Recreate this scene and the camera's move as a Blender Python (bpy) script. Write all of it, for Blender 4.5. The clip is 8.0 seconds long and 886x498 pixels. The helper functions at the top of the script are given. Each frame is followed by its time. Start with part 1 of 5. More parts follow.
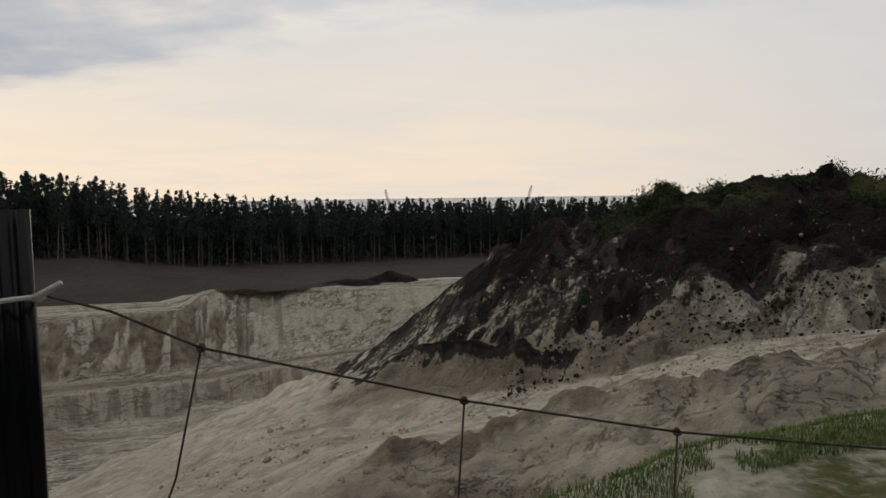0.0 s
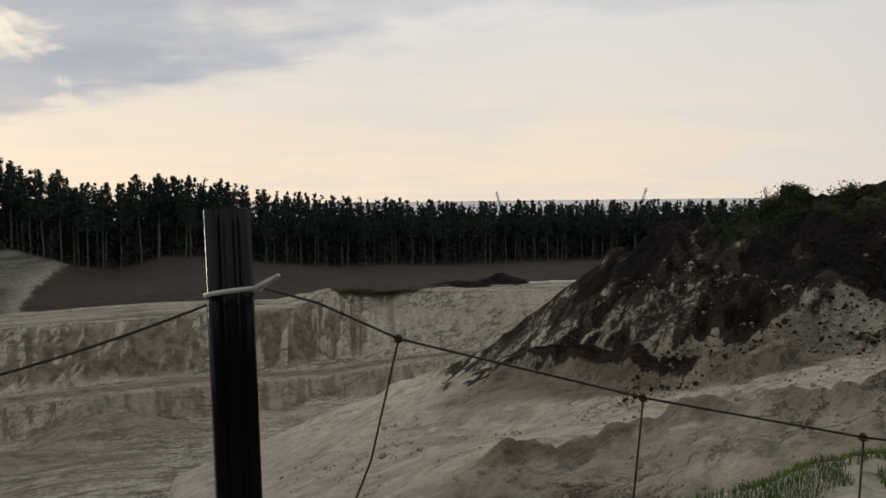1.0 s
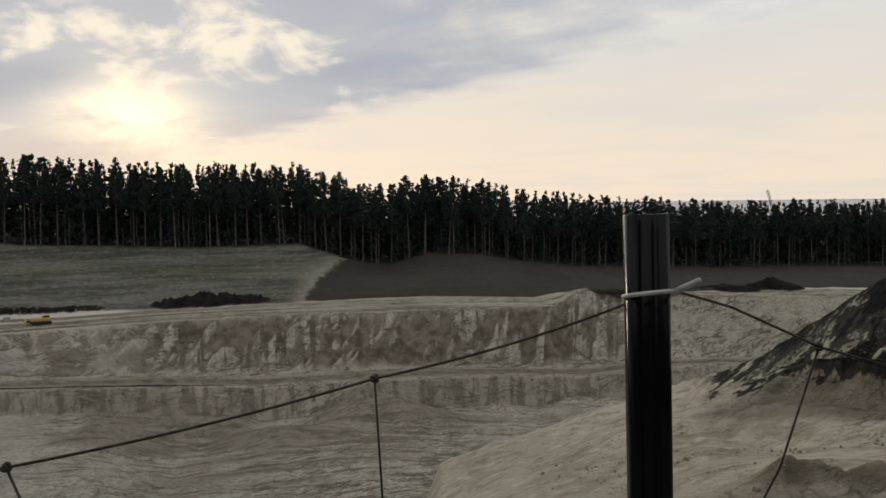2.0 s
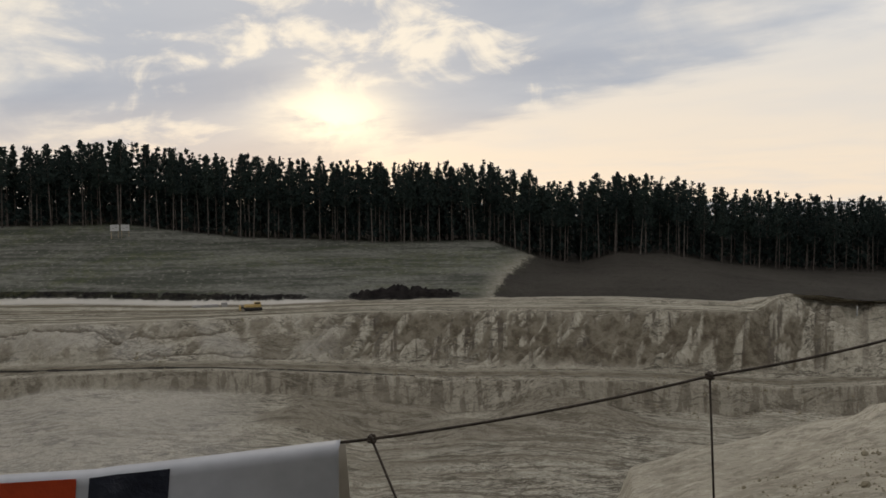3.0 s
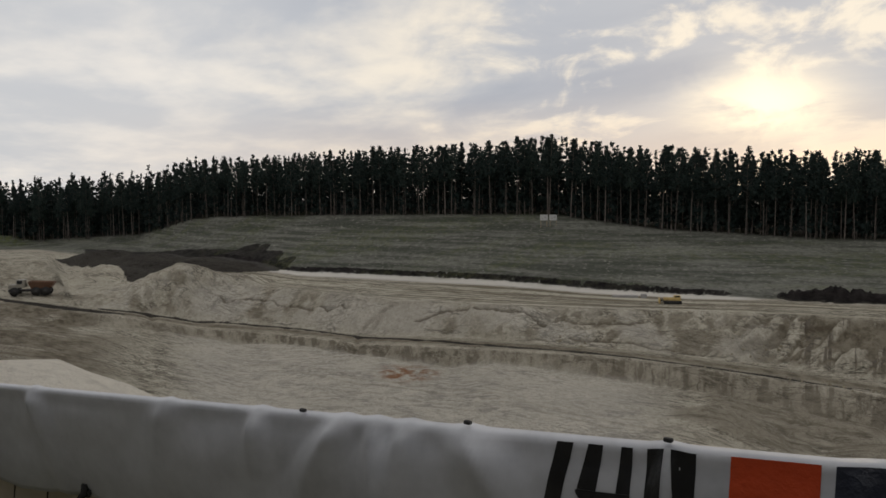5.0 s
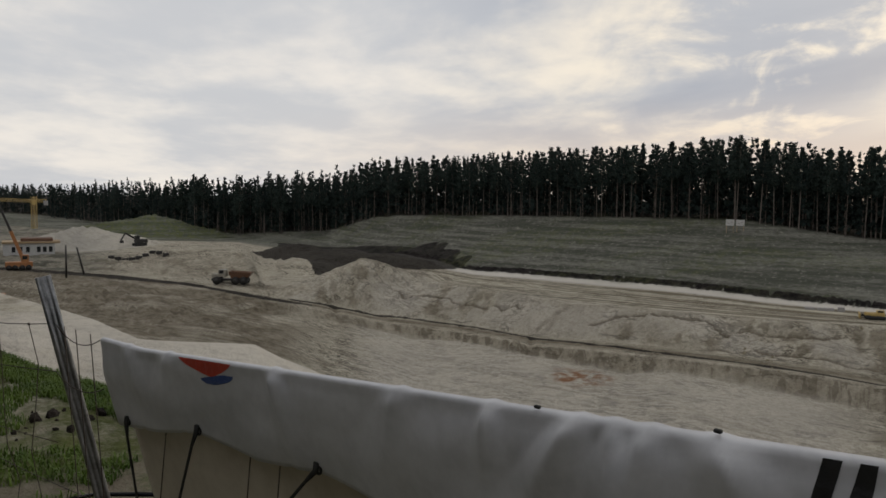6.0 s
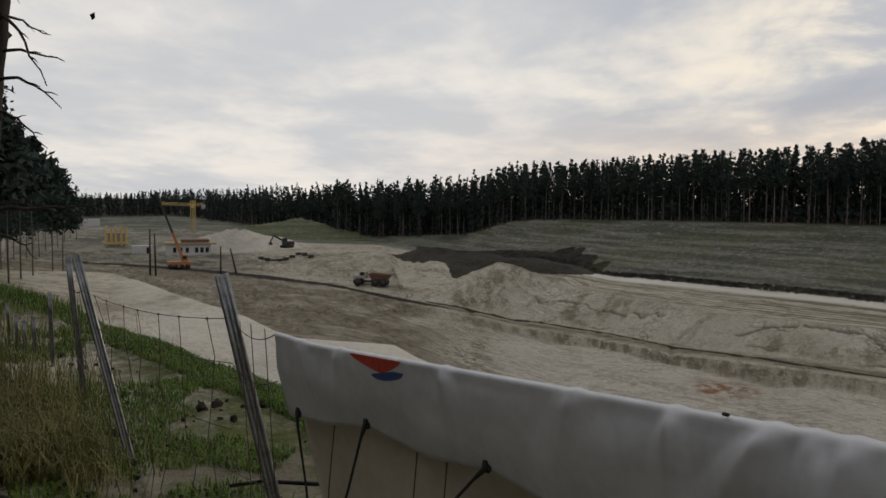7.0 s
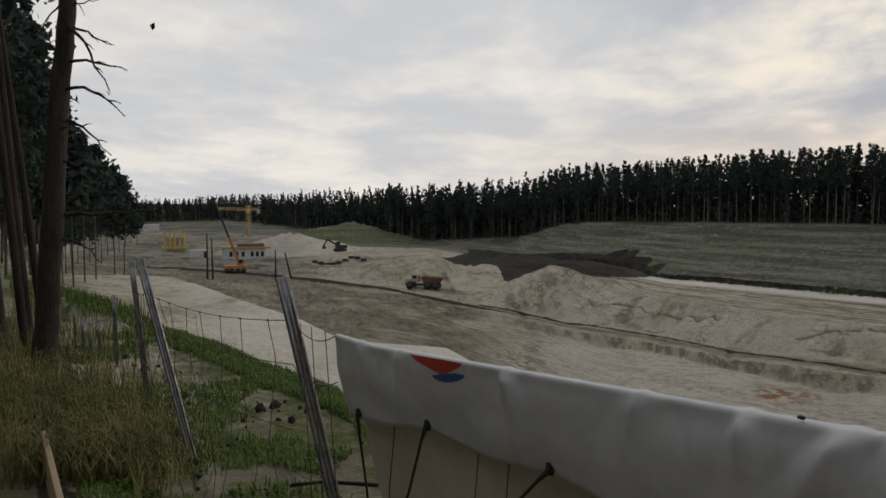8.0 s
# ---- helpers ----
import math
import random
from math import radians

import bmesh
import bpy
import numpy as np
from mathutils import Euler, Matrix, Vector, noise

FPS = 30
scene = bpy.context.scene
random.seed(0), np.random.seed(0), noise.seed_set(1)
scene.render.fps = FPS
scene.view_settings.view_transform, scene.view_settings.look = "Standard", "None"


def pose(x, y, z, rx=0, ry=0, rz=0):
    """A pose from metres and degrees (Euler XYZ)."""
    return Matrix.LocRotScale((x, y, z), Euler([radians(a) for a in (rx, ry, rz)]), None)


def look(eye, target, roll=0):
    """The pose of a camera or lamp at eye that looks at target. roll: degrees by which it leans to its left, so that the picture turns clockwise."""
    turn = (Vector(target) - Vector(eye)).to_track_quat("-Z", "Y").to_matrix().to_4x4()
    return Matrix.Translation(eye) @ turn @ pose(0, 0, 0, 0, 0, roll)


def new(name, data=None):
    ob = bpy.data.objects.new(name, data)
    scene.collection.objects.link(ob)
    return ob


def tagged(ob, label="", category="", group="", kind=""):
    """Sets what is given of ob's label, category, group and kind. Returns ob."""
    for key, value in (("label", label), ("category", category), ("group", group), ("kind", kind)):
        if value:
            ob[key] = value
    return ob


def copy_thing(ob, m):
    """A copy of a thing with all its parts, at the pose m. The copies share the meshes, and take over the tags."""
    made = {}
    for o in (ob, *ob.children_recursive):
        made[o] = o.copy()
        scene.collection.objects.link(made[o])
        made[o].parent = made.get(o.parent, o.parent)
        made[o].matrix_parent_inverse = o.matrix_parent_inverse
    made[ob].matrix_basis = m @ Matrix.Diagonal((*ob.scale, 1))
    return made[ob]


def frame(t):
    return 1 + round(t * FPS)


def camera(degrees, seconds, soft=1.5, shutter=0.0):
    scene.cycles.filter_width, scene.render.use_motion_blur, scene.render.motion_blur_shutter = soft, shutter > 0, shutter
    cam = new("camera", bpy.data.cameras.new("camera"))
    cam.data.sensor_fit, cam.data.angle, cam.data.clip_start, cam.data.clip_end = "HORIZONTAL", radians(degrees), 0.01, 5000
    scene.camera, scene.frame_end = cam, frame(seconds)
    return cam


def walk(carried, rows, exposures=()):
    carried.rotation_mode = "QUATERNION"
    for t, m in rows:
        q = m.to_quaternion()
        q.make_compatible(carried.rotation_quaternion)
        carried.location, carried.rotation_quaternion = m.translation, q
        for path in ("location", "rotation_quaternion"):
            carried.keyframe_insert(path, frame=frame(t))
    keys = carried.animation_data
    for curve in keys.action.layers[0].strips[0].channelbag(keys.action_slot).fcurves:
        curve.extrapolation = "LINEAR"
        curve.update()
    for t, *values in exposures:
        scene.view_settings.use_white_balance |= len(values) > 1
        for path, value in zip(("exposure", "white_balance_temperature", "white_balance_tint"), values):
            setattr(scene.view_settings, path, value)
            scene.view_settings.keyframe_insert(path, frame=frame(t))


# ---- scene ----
# ---- camera ----
cam = camera(57.0, 8.0, soft=1.6)
EYE = 1.65
# seconds, x, y, height above the start, yaw, pitch, roll
PATH = [
    (0, 0.000, 0.000, 0.000, 0.00, -3.81, -0.82),
    (0.5, -0.040, -0.021, 0.002, 2.75, -3.61, -0.56),
    (1, -0.092, -0.049, -0.000, 7.76, -3.57, -0.68),
    (1.5, -0.173, -0.096, 0.006, 16.57, -3.53, -0.82),
    (2, -0.270, -0.152, 0.011, 25.65, -3.39, -0.77),
    (3.5, -0.481, -0.315, 0.004, 45.03, -3.52, -0.08),
    (4, -0.547, -0.392, 0.000, 52.28, -3.63, 0.15),
    (4.5, -0.610, -0.470, -0.004, 59.78, -3.82, -0.11),
    (5, -0.656, -0.547, -0.003, 67.67, -3.87, -0.09),
    (6.5, -0.684, -0.693, -0.011, 85.04, -3.82, 0.89),
    (7, -0.674, -0.734, -0.013, 89.51, -3.69, 0.71),
    (7.5, -0.665, -0.753, -0.015, 91.51, -3.60, 0.66),
    (8, -0.674, -0.758, -0.018, 93.15, -3.50, 0.23),
]


def aimed(x, y, z, yaw, pitch, roll):
    yaw, pitch = radians(yaw), radians(pitch)
    eye = Vector((x, y, EYE + z))
    return look(eye, eye + Vector((-math.sin(yaw) * math.cos(pitch), math.cos(yaw) * math.cos(pitch), math.sin(pitch))), roll)


walk(cam, [(t, aimed(*p)) for t, *p in PATH])

# ---- light: a low sun behind broken cloud ----
SUN_YAW, SUN_UP = 46.5, 7.5
sun_dir = Vector((-math.sin(radians(SUN_YAW)) * math.cos(radians(SUN_UP)), math.cos(radians(SUN_YAW)) * math.cos(radians(SUN_UP)), math.sin(radians(SUN_UP))))
sun = new("sun", bpy.data.lights.new("sun", "SUN"))
sun.data.energy, sun.data.angle, sun.data.color = 0.55, radians(14), (1.0, 0.86, 0.68)
sun.matrix_world = look(sun_dir * 100, (0, 0, 0))


# ---- node helpers ----
class Graph:
    """Short calls for building a node tree."""

    def __init__(self, tree):
        self.tree = tree
        tree.nodes.clear()

    def node(self, kind, **values):
        n = self.tree.nodes.new(kind)
        for key, value in values.items():
            setattr(n, key, value)
        return n

    def put(self, socket, value):
        if isinstance(value, bpy.types.NodeSocket):
            self.tree.links.new(value, socket)
        elif isinstance(value, tuple) and len(value) == 3 and socket.type == "RGBA":
            socket.default_value = (*value, 1)
        else:
            socket.default_value = value

    def math(self, op, a, b=0.0, c=0.0, clamp=False):
        n = self.node("ShaderNodeMath", operation=op, use_clamp=clamp)
        for s, v in zip(n.inputs, (a, b, c)):
            self.put(s, v)
        return n.outputs[0]

    def step(self, x, low, high):
        n = self.node("ShaderNodeMapRange", interpolation_type="SMOOTHSTEP")
        for s, v in zip(n.inputs, (x, low, high, 0.0, 1.0)):
            self.put(s, v)
        return n.outputs[0]

    def mix(self, f, a, b, blend="MIX"):
        n = self.node("ShaderNodeMix", data_type="RGBA", blend_type=blend)
        self.put(n.inputs[0], f)
        self.put(n.inputs[6], a)
        self.put(n.inputs[7], b)
        return n.outputs[2]

    def noise(self, vector, scale, detail=4.0, rough=0.55, warp=0.0):
        n = self.node("ShaderNodeTexNoise")
        self.put(n.inputs["Vector"], vector)
        n.inputs["Scale"].default_value, n.inputs["Detail"].default_value = scale, detail
        n.inputs["Roughness"].default_value, n.inputs["Distortion"].default_value = rough, warp
        return n.outputs["Fac"]

    def scaled(self, vector, size, turn=0.0):
        n = self.node("ShaderNodeMapping")
        self.put(n.inputs["Vector"], vector)
        n.inputs["Scale"].default_value, n.inputs["Rotation"].default_value = size, (0, 0, radians(turn))
        return n.outputs[0]

    def xyz(self, x, y, z):
        n = self.node("ShaderNodeCombineXYZ")
        for s, v in zip(n.inputs, (x, y, z)):
            self.put(s, v)
        return n.outputs[0]

    def along(self, vector, turn, size):
        """Turned about the upright first, then stretched."""
        n = self.node("ShaderNodeMapping")
        self.put(n.inputs["Vector"], vector)
        n.inputs["Rotation"].default_value = (0, 0, radians(turn))
        return self.scaled(n.outputs[0], size)

    def place(self):
        return self.node("ShaderNodeTexCoord").outputs["Object"]

    def chance(self):
        return self.node("ShaderNodeObjectInfo").outputs["Random"]

    def finish(self, colour, rough, height=None, strength=0.5, reach=0.02, metal=0.0, spec=0.3):
        b = self.node("ShaderNodeBsdfPrincipled")
        self.put(b.inputs["Base Color"], colour)
        self.put(b.inputs["Roughness"], rough)
        self.put(b.inputs["Metallic"], metal)
        self.put(b.inputs["Specular IOR Level"], spec)
        if height is not None:
            n = self.node("ShaderNodeBump")
            n.inputs["Strength"].default_value, n.inputs["Distance"].default_value = strength, reach
            self.put(n.inputs["Height"], height)
            self.tree.links.new(n.outputs[0], b.inputs["Normal"])
        out = self.node("ShaderNodeOutputMaterial")
        self.tree.links.new(b.outputs[0], out.inputs[0])
        return b


def material(name):
    m = bpy.data.materials.new(name)
    m.use_nodes = True
    return m, Graph(m.node_tree)


# ---- sky: a cloud deck that ends before a clear band over the sea ----
world = bpy.data.worlds.new("evening sky")
scene.world = world
world.use_nodes = True
g = Graph(world.node_tree)
way = g.node("ShaderNodeTexCoord").outputs["Generated"]
split = g.node("ShaderNodeSeparateXYZ")
g.put(split.inputs[0], way)
sx, sy, sz = split.outputs
up = g.math("ADD", g.math("MAXIMUM", sz, 0.0), 0.12)
px, py = g.math("DIVIDE", sx, up), g.math("DIVIDE", sy, up)
deck_place = g.xyz(px, py, 0.0)
big = g.noise(g.scaled(deck_place, (0.62, 0.85, 1), 20), 1.0, 6, 0.52, 0.3)
fine = g.noise(g.scaled(deck_place, (1.0, 1.5, 1), 20), 2.6, 7, 0.52, 0.25)
edge = g.math("ADD", g.math("MULTIPLY_ADD", px, 0.27, py), g.math("ADD", g.math("MULTIPLY_ADD", fine, 0.5, -3.55), g.math("MULTIPLY", big, 0.5)))
deck = g.step(edge, 0.22, -0.16)
toward = g.node("ShaderNodeVectorMath", operation="DOT_PRODUCT")
g.put(toward.inputs[0], way)
toward.inputs[1].default_value = sun_dir
near_sun = g.math("MAXIMUM", toward.outputs["Value"], 0.0)
sky = g.node("ShaderNodeTexSky", sky_type="NISHITA", sun_disc=False, sun_elevation=radians(SUN_UP), sun_rotation=radians(-SUN_YAW))
clear_high = g.mix(g.step(sz, 0.0, 0.24), (0.90, 0.755, 0.595), (0.74, 0.715, 0.675))
side = g.step(near_sun, -0.05, 0.75)
clear_sky = g.mix(side, (0.56, 0.57, 0.60), clear_high)
veil = g.mix(g.math("MULTIPLY", g.step(big, 0.4, 0.7), 0.6), clear_sky, (0.70, 0.67, 0.64))
blend = g.math("ADD", g.math("MULTIPLY", big, 0.76), g.math("MULTIPLY", fine, 0.24))
puff = g.noise(g.scaled(way, (1, 1, 1.7)), 9.0, 8, 0.58, 0.7)
by_sun = g.step(near_sun, 0.90, 0.985)
blend = g.math("ADD", blend, g.math("MULTIPLY", g.math("SUBTRACT", puff, 0.5), g.math("MULTIPLY_ADD", by_sun, 0.62, 0.16)))
gaps = g.mix(by_sun, g.step(blend, 0.40, 0.68), g.step(blend, 0.50, 0.67))
sunward = g.step(near_sun, 0.75, 0.97)
deck_grey = g.mix(sunward, (0.575, 0.583, 0.605), (0.375, 0.405, 0.47))
deck_grey = g.mix(g.math("MULTIPLY", g.step(big, 0.3, 0.6), 0.45), deck_grey, (0.60, 0.61, 0.63))
bright = g.mix(sunward, (0.84, 0.79, 0.73), (0.90, 0.81, 0.68))
deck_colour = g.mix(gaps, deck_grey, bright)
low_warm = g.math("MULTIPLY", g.step(sz, 0.13, 0.04), g.step(near_sun, 0.6, 0.97))
deck_colour = g.mix(g.math("MULTIPLY", low_warm, 0.55), deck_colour, (0.72, 0.60, 0.51))
sky_colour = g.mix(deck, veil, deck_colour)
flat = g.node("ShaderNodeVectorMath", operation="NORMALIZE")
g.put(flat.inputs[0], g.scaled(way, (1, 1, 2.1)))
flat_dot = g.node("ShaderNodeVectorMath", operation="DOT_PRODUCT")
g.put(flat_dot.inputs[0], flat.outputs[0])
flat_dot.inputs[1].default_value = Vector((sun_dir.x, sun_dir.y, 0.10 * 2.1)).normalized()
glow = g.math("MULTIPLY", g.math("POWER", g.math("MAXIMUM", flat_dot.outputs["Value"], 0.0), 400.0), g.math("MULTIPLY_ADD", blend, 5.0, -1.45, clamp=True))
halo = g.math("MULTIPLY", g.math("POWER", near_sun, 60.0), 0.03)
sky_colour = g.mix(g.math("ADD", glow, halo, clamp=True), sky_colour, (1.40, 1.18, 0.84))
sky_colour = g.mix(0.003, sky_colour, sky.outputs[0], "ADD")
back = g.node("ShaderNodeBackground")
g.put(back.inputs[0], sky_colour)
back.inputs[1].default_value = 1.0
out = g.node("ShaderNodeOutputWorld")
world.node_tree.links.new(back.outputs[0], out.inputs[0])


# ---- materials ----
def ground_material():
    """Sand with damp and painted shade, dark soil, turf and pale strips where the sheet's marks say so."""
    m, g = material("sand and soil")
    p = g.place()

    def mark(name):
        return g.node("ShaderNodeAttribute", attribute_name=name).outputs["Fac"]

    coarse, mid, small = g.noise(p, 0.06, 5, 0.6), g.noise(p, 0.5, 6, 0.65), g.noise(p, 6.0, 6, 0.7)
    sand = g.mix(g.step(coarse, 0.3, 0.7), (0.362, 0.333, 0.268), (0.548, 0.505, 0.412))
    sand = g.mix(g.math("MULTIPLY", g.step(mid, 0.5, 0.62), 0.5), sand, (0.220, 0.198, 0.155))
    spots = g.noise(p, 1.7, 5, 0.7, 0.3)
    sand = g.mix(g.math("MULTIPLY", g.step(spots, 0.54, 0.585), 0.42), sand, (0.165, 0.146, 0.110))
    sand = g.mix(g.math("MULTIPLY", g.step(spots, 0.43, 0.385), 0.45), sand, (0.58, 0.548, 0.455))
    sand = g.mix(g.math("MULTIPLY", g.step(small, 0.45, 0.75), 0.25), sand, (0.195, 0.180, 0.150))
    # dry crumbling edges and scraped lines
    def lines(field, width):
        return g.step(g.math("ABSOLUTE", g.math("SUBTRACT", field, 0.5)), width, 0.0)

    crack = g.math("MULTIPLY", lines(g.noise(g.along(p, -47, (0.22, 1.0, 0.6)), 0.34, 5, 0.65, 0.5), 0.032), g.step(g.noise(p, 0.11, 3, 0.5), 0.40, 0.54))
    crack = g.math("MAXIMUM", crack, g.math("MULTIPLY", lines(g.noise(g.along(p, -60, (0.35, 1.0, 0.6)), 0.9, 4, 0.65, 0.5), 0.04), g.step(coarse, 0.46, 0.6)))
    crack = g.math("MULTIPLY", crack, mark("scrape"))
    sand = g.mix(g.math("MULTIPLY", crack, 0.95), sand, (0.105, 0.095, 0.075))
    # wheel tracks along the benches, flutes down the walls as dark and pale stripes, dry flakes on the floor
    across, stage, reach = mark("across"), mark("stage"), mark("reach")
    ply = g.noise(g.xyz(g.math("MULTIPLY", across, 0.012), g.math("MULTIPLY_ADD", mid, 0.25, g.math("MULTIPLY", stage, 15.0)), 0.0), 1.0, 4, 0.62)
    swing = g.noise(g.xyz(g.math("MULTIPLY", across, 0.05), g.math("MULTIPLY_ADD", coarse, 5.0, g.math("MULTIPLY", reach, 0.8)), 3.0), 1.0, 5, 0.65)
    tracked, churned = mark("tracks"), mark("churn")
    sand = g.mix(g.math("MULTIPLY", tracked, g.math("MULTIPLY", g.step(ply, 0.515, 0.42), 0.85)), sand, (0.150, 0.128, 0.088))
    sand = g.mix(g.math("MULTIPLY", tracked, g.math("MULTIPLY", g.step(ply, 0.55, 0.60), 0.55)), sand, (0.60, 0.56, 0.44))
    sand = g.mix(g.math("MULTIPLY", churned, g.math("MULTIPLY", g.step(swing, 0.48, 0.42), 0.6)), sand, (0.120, 0.102, 0.074))
    sand = g.mix(g.math("MULTIPLY", churned, g.math("MULTIPLY", g.step(swing, 0.55, 0.60), 0.5)), sand, (0.52, 0.49, 0.41))
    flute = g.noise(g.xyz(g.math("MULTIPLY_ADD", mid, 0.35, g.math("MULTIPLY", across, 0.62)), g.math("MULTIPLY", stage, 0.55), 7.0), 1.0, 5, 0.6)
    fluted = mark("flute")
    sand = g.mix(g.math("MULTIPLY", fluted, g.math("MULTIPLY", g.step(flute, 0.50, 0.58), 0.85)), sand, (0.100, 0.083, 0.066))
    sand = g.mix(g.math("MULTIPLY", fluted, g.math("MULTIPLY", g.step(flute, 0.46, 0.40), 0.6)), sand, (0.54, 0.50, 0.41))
    flake = lines(g.noise(g.xyz(g.math("MULTIPLY", across, 0.30), g.math("MULTIPLY", reach, 0.55), 11.0), 1.0, 4, 0.6, 0.6), 0.022)
    sand = g.mix(g.math("MULTIPLY", g.math("MULTIPLY", flake, mark("flakes")), 0.7), sand, (0.17, 0.148, 0.110))
    crumb = g.math("MULTIPLY", lines(g.noise(g.scaled(p, (1, 1, 1.6)), 1.1, 6, 0.68, 0.9), 0.020), g.math("MULTIPLY", mark("crumb"), g.step(g.noise(p, 0.35, 3, 0.5), 0.44, 0.54)))
    sand = g.mix(g.math("MULTIPLY", crumb, 0.4), sand, (0.105, 0.092, 0.072))
    damp_shade = g.mix(g.step(mid, 0.35, 0.65), (0.120, 0.100, 0.072), (0.250, 0.222, 0.170))
    colour = g.mix(mark("damp_shade"), sand, damp_shade)
    streak = g.math("ADD", g.math("MULTIPLY", g.noise(g.scaled(p, (0.04, 0.04, 1.3)), 1.0, 5, 0.6), 0.7), g.math("MULTIPLY", g.noise(g.scaled(p, (0.5, 0.5, 2.0)), 1.0, 5, 0.7), 0.3))
    grey = g.mix(g.step(streak, 0.40, 0.62), (0.058, 0.061, 0.050), (0.155, 0.152, 0.134))
    tufts = g.noise(p, 1.1, 5, 0.75)
    grey = g.mix(g.math("MULTIPLY", g.step(tufts, 0.50, 0.62), 0.55), grey, (0.045, 0.052, 0.032))
    grey = g.mix(g.math("MULTIPLY", g.step(tufts, 0.42, 0.34), 0.6), grey, (0.30, 0.29, 0.245))
    colour = g.mix(mark("fallow"), colour, grey)
    colour = g.mix(mark("pale"), colour, g.mix(small, (0.52, 0.49, 0.44), (0.66, 0.63, 0.58)))
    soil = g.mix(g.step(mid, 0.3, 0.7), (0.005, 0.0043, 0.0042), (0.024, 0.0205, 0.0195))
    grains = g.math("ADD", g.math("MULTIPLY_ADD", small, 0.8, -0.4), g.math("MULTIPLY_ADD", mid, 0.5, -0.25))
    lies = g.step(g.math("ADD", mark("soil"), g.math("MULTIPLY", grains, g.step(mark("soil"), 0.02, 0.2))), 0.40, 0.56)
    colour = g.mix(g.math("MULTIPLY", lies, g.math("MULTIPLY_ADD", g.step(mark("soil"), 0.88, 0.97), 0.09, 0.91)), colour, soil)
    turf = g.mix(g.step(mid, 0.35, 0.65), (0.035, 0.060, 0.014), (0.095, 0.105, 0.035))
    colour = g.mix(g.math("MULTIPLY", mark("turf"), g.step(g.math("ADD", mid, g.math("MULTIPLY", small, 0.5)), 0.62, 0.85)), colour, turf)
    colour = g.mix(g.math("MULTIPLY", mark("red"), g.step(mid, 0.4, 0.6)), colour, (0.23, 0.115, 0.06))
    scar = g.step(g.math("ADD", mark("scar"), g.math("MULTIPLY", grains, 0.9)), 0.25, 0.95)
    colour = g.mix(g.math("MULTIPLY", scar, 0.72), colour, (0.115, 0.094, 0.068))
    far_relief = g.math("MULTIPLY", g.math("ADD", mid, g.math("MULTIPLY", spots, 0.9)), g.math("MULTIPLY_ADD", mark("scrape"), 2.0, 0.3))
    height = g.math("ADD", g.math("ADD", far_relief, g.math("MULTIPLY", small, 0.3)), g.math("ADD", g.math("MULTIPLY", crack, -0.35), g.math("MULTIPLY", crumb, -0.25)))
    g.finish(colour, 0.95, height, 1.0, 0.3, spec=0.1)
    return m


def mottled(name, dark, light, scale, rough, bump=0.3, reach=0.01, metal=0.0, spec=0.3, stretch=(1, 1, 1), spread=0.0):
    """A surface of two tones at two scales; spread: how much one copy differs from the next."""
    m, g = material(name)
    p = g.scaled(g.place(), stretch)
    a, b = g.noise(p, scale, 5, 0.6), g.noise(p, scale * 9, 4, 0.6)
    f = g.math("ADD", g.math("MULTIPLY", a, 0.65), g.math("MULTIPLY", b, 0.35))
    f = g.step(f, 0.3, 0.7)
    if spread:
        f = g.math("ADD", f, g.math("MULTIPLY_ADD", g.chance(), spread, -spread / 2), clamp=True)
    g.finish(g.mix(f, dark, light), g.math("MULTIPLY_ADD", b, 0.15, rough - 0.07), b, bump, reach, metal, spec)
    return m


GROUND = ground_material()
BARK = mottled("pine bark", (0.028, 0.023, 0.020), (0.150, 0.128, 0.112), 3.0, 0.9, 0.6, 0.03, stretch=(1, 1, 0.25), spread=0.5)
# for the dead pine, and for living trunks with shade put into their colour
DARK_BARK = mottled("dead and shaded bark", (0.012, 0.0095, 0.008), (0.046, 0.035, 0.028), 6.0, 0.9, 0.8, 0.03, stretch=(1, 1, 0.3))
# the blue in the needle colour stands in for haze over the wood
NEEDLES = mottled("haze-blue pine needles", (0.012, 0.020, 0.019), (0.034, 0.049, 0.041), 0.8, 0.8, 0.0, spec=0.15, spread=0.6)
STEEL = mottled("galvanised steel", (0.09, 0.092, 0.095), (0.26, 0.265, 0.27), 12.0, 0.32, 0.1, 0.001, metal=0.85)
DARK_STEEL = mottled("dark coated steel", (0.004, 0.0045, 0.006), (0.010, 0.011, 0.014), 10.0, 0.20, 0.1, 0.001, metal=0.0, spec=0.14, stretch=(1, 1, 0.15))
WIRE = mottled("rusty wire", (0.025, 0.020, 0.016), (0.09, 0.07, 0.055), 60.0, 0.6, 0.2, 0.001, metal=0.4)
NYLON = mottled("grey nylon", (0.42, 0.42, 0.42), (0.60, 0.60, 0.59), 30.0, 0.45)
WHITE_VINYL = mottled("white vinyl", (0.39, 0.40, 0.43), (0.54, 0.55, 0.585), 3.0, 0.38, 0.05, 0.002, spec=0.5)
BACK_VINYL = mottled("cream vinyl back", (0.42, 0.37, 0.30), (0.56, 0.51, 0.43), 2.5, 0.5, 0.05, 0.002)
SEA = mottled("sea water", (0.10, 0.13, 0.17), (0.16, 0.19, 0.23), 0.004, 0.25, 0.1, 0.5)


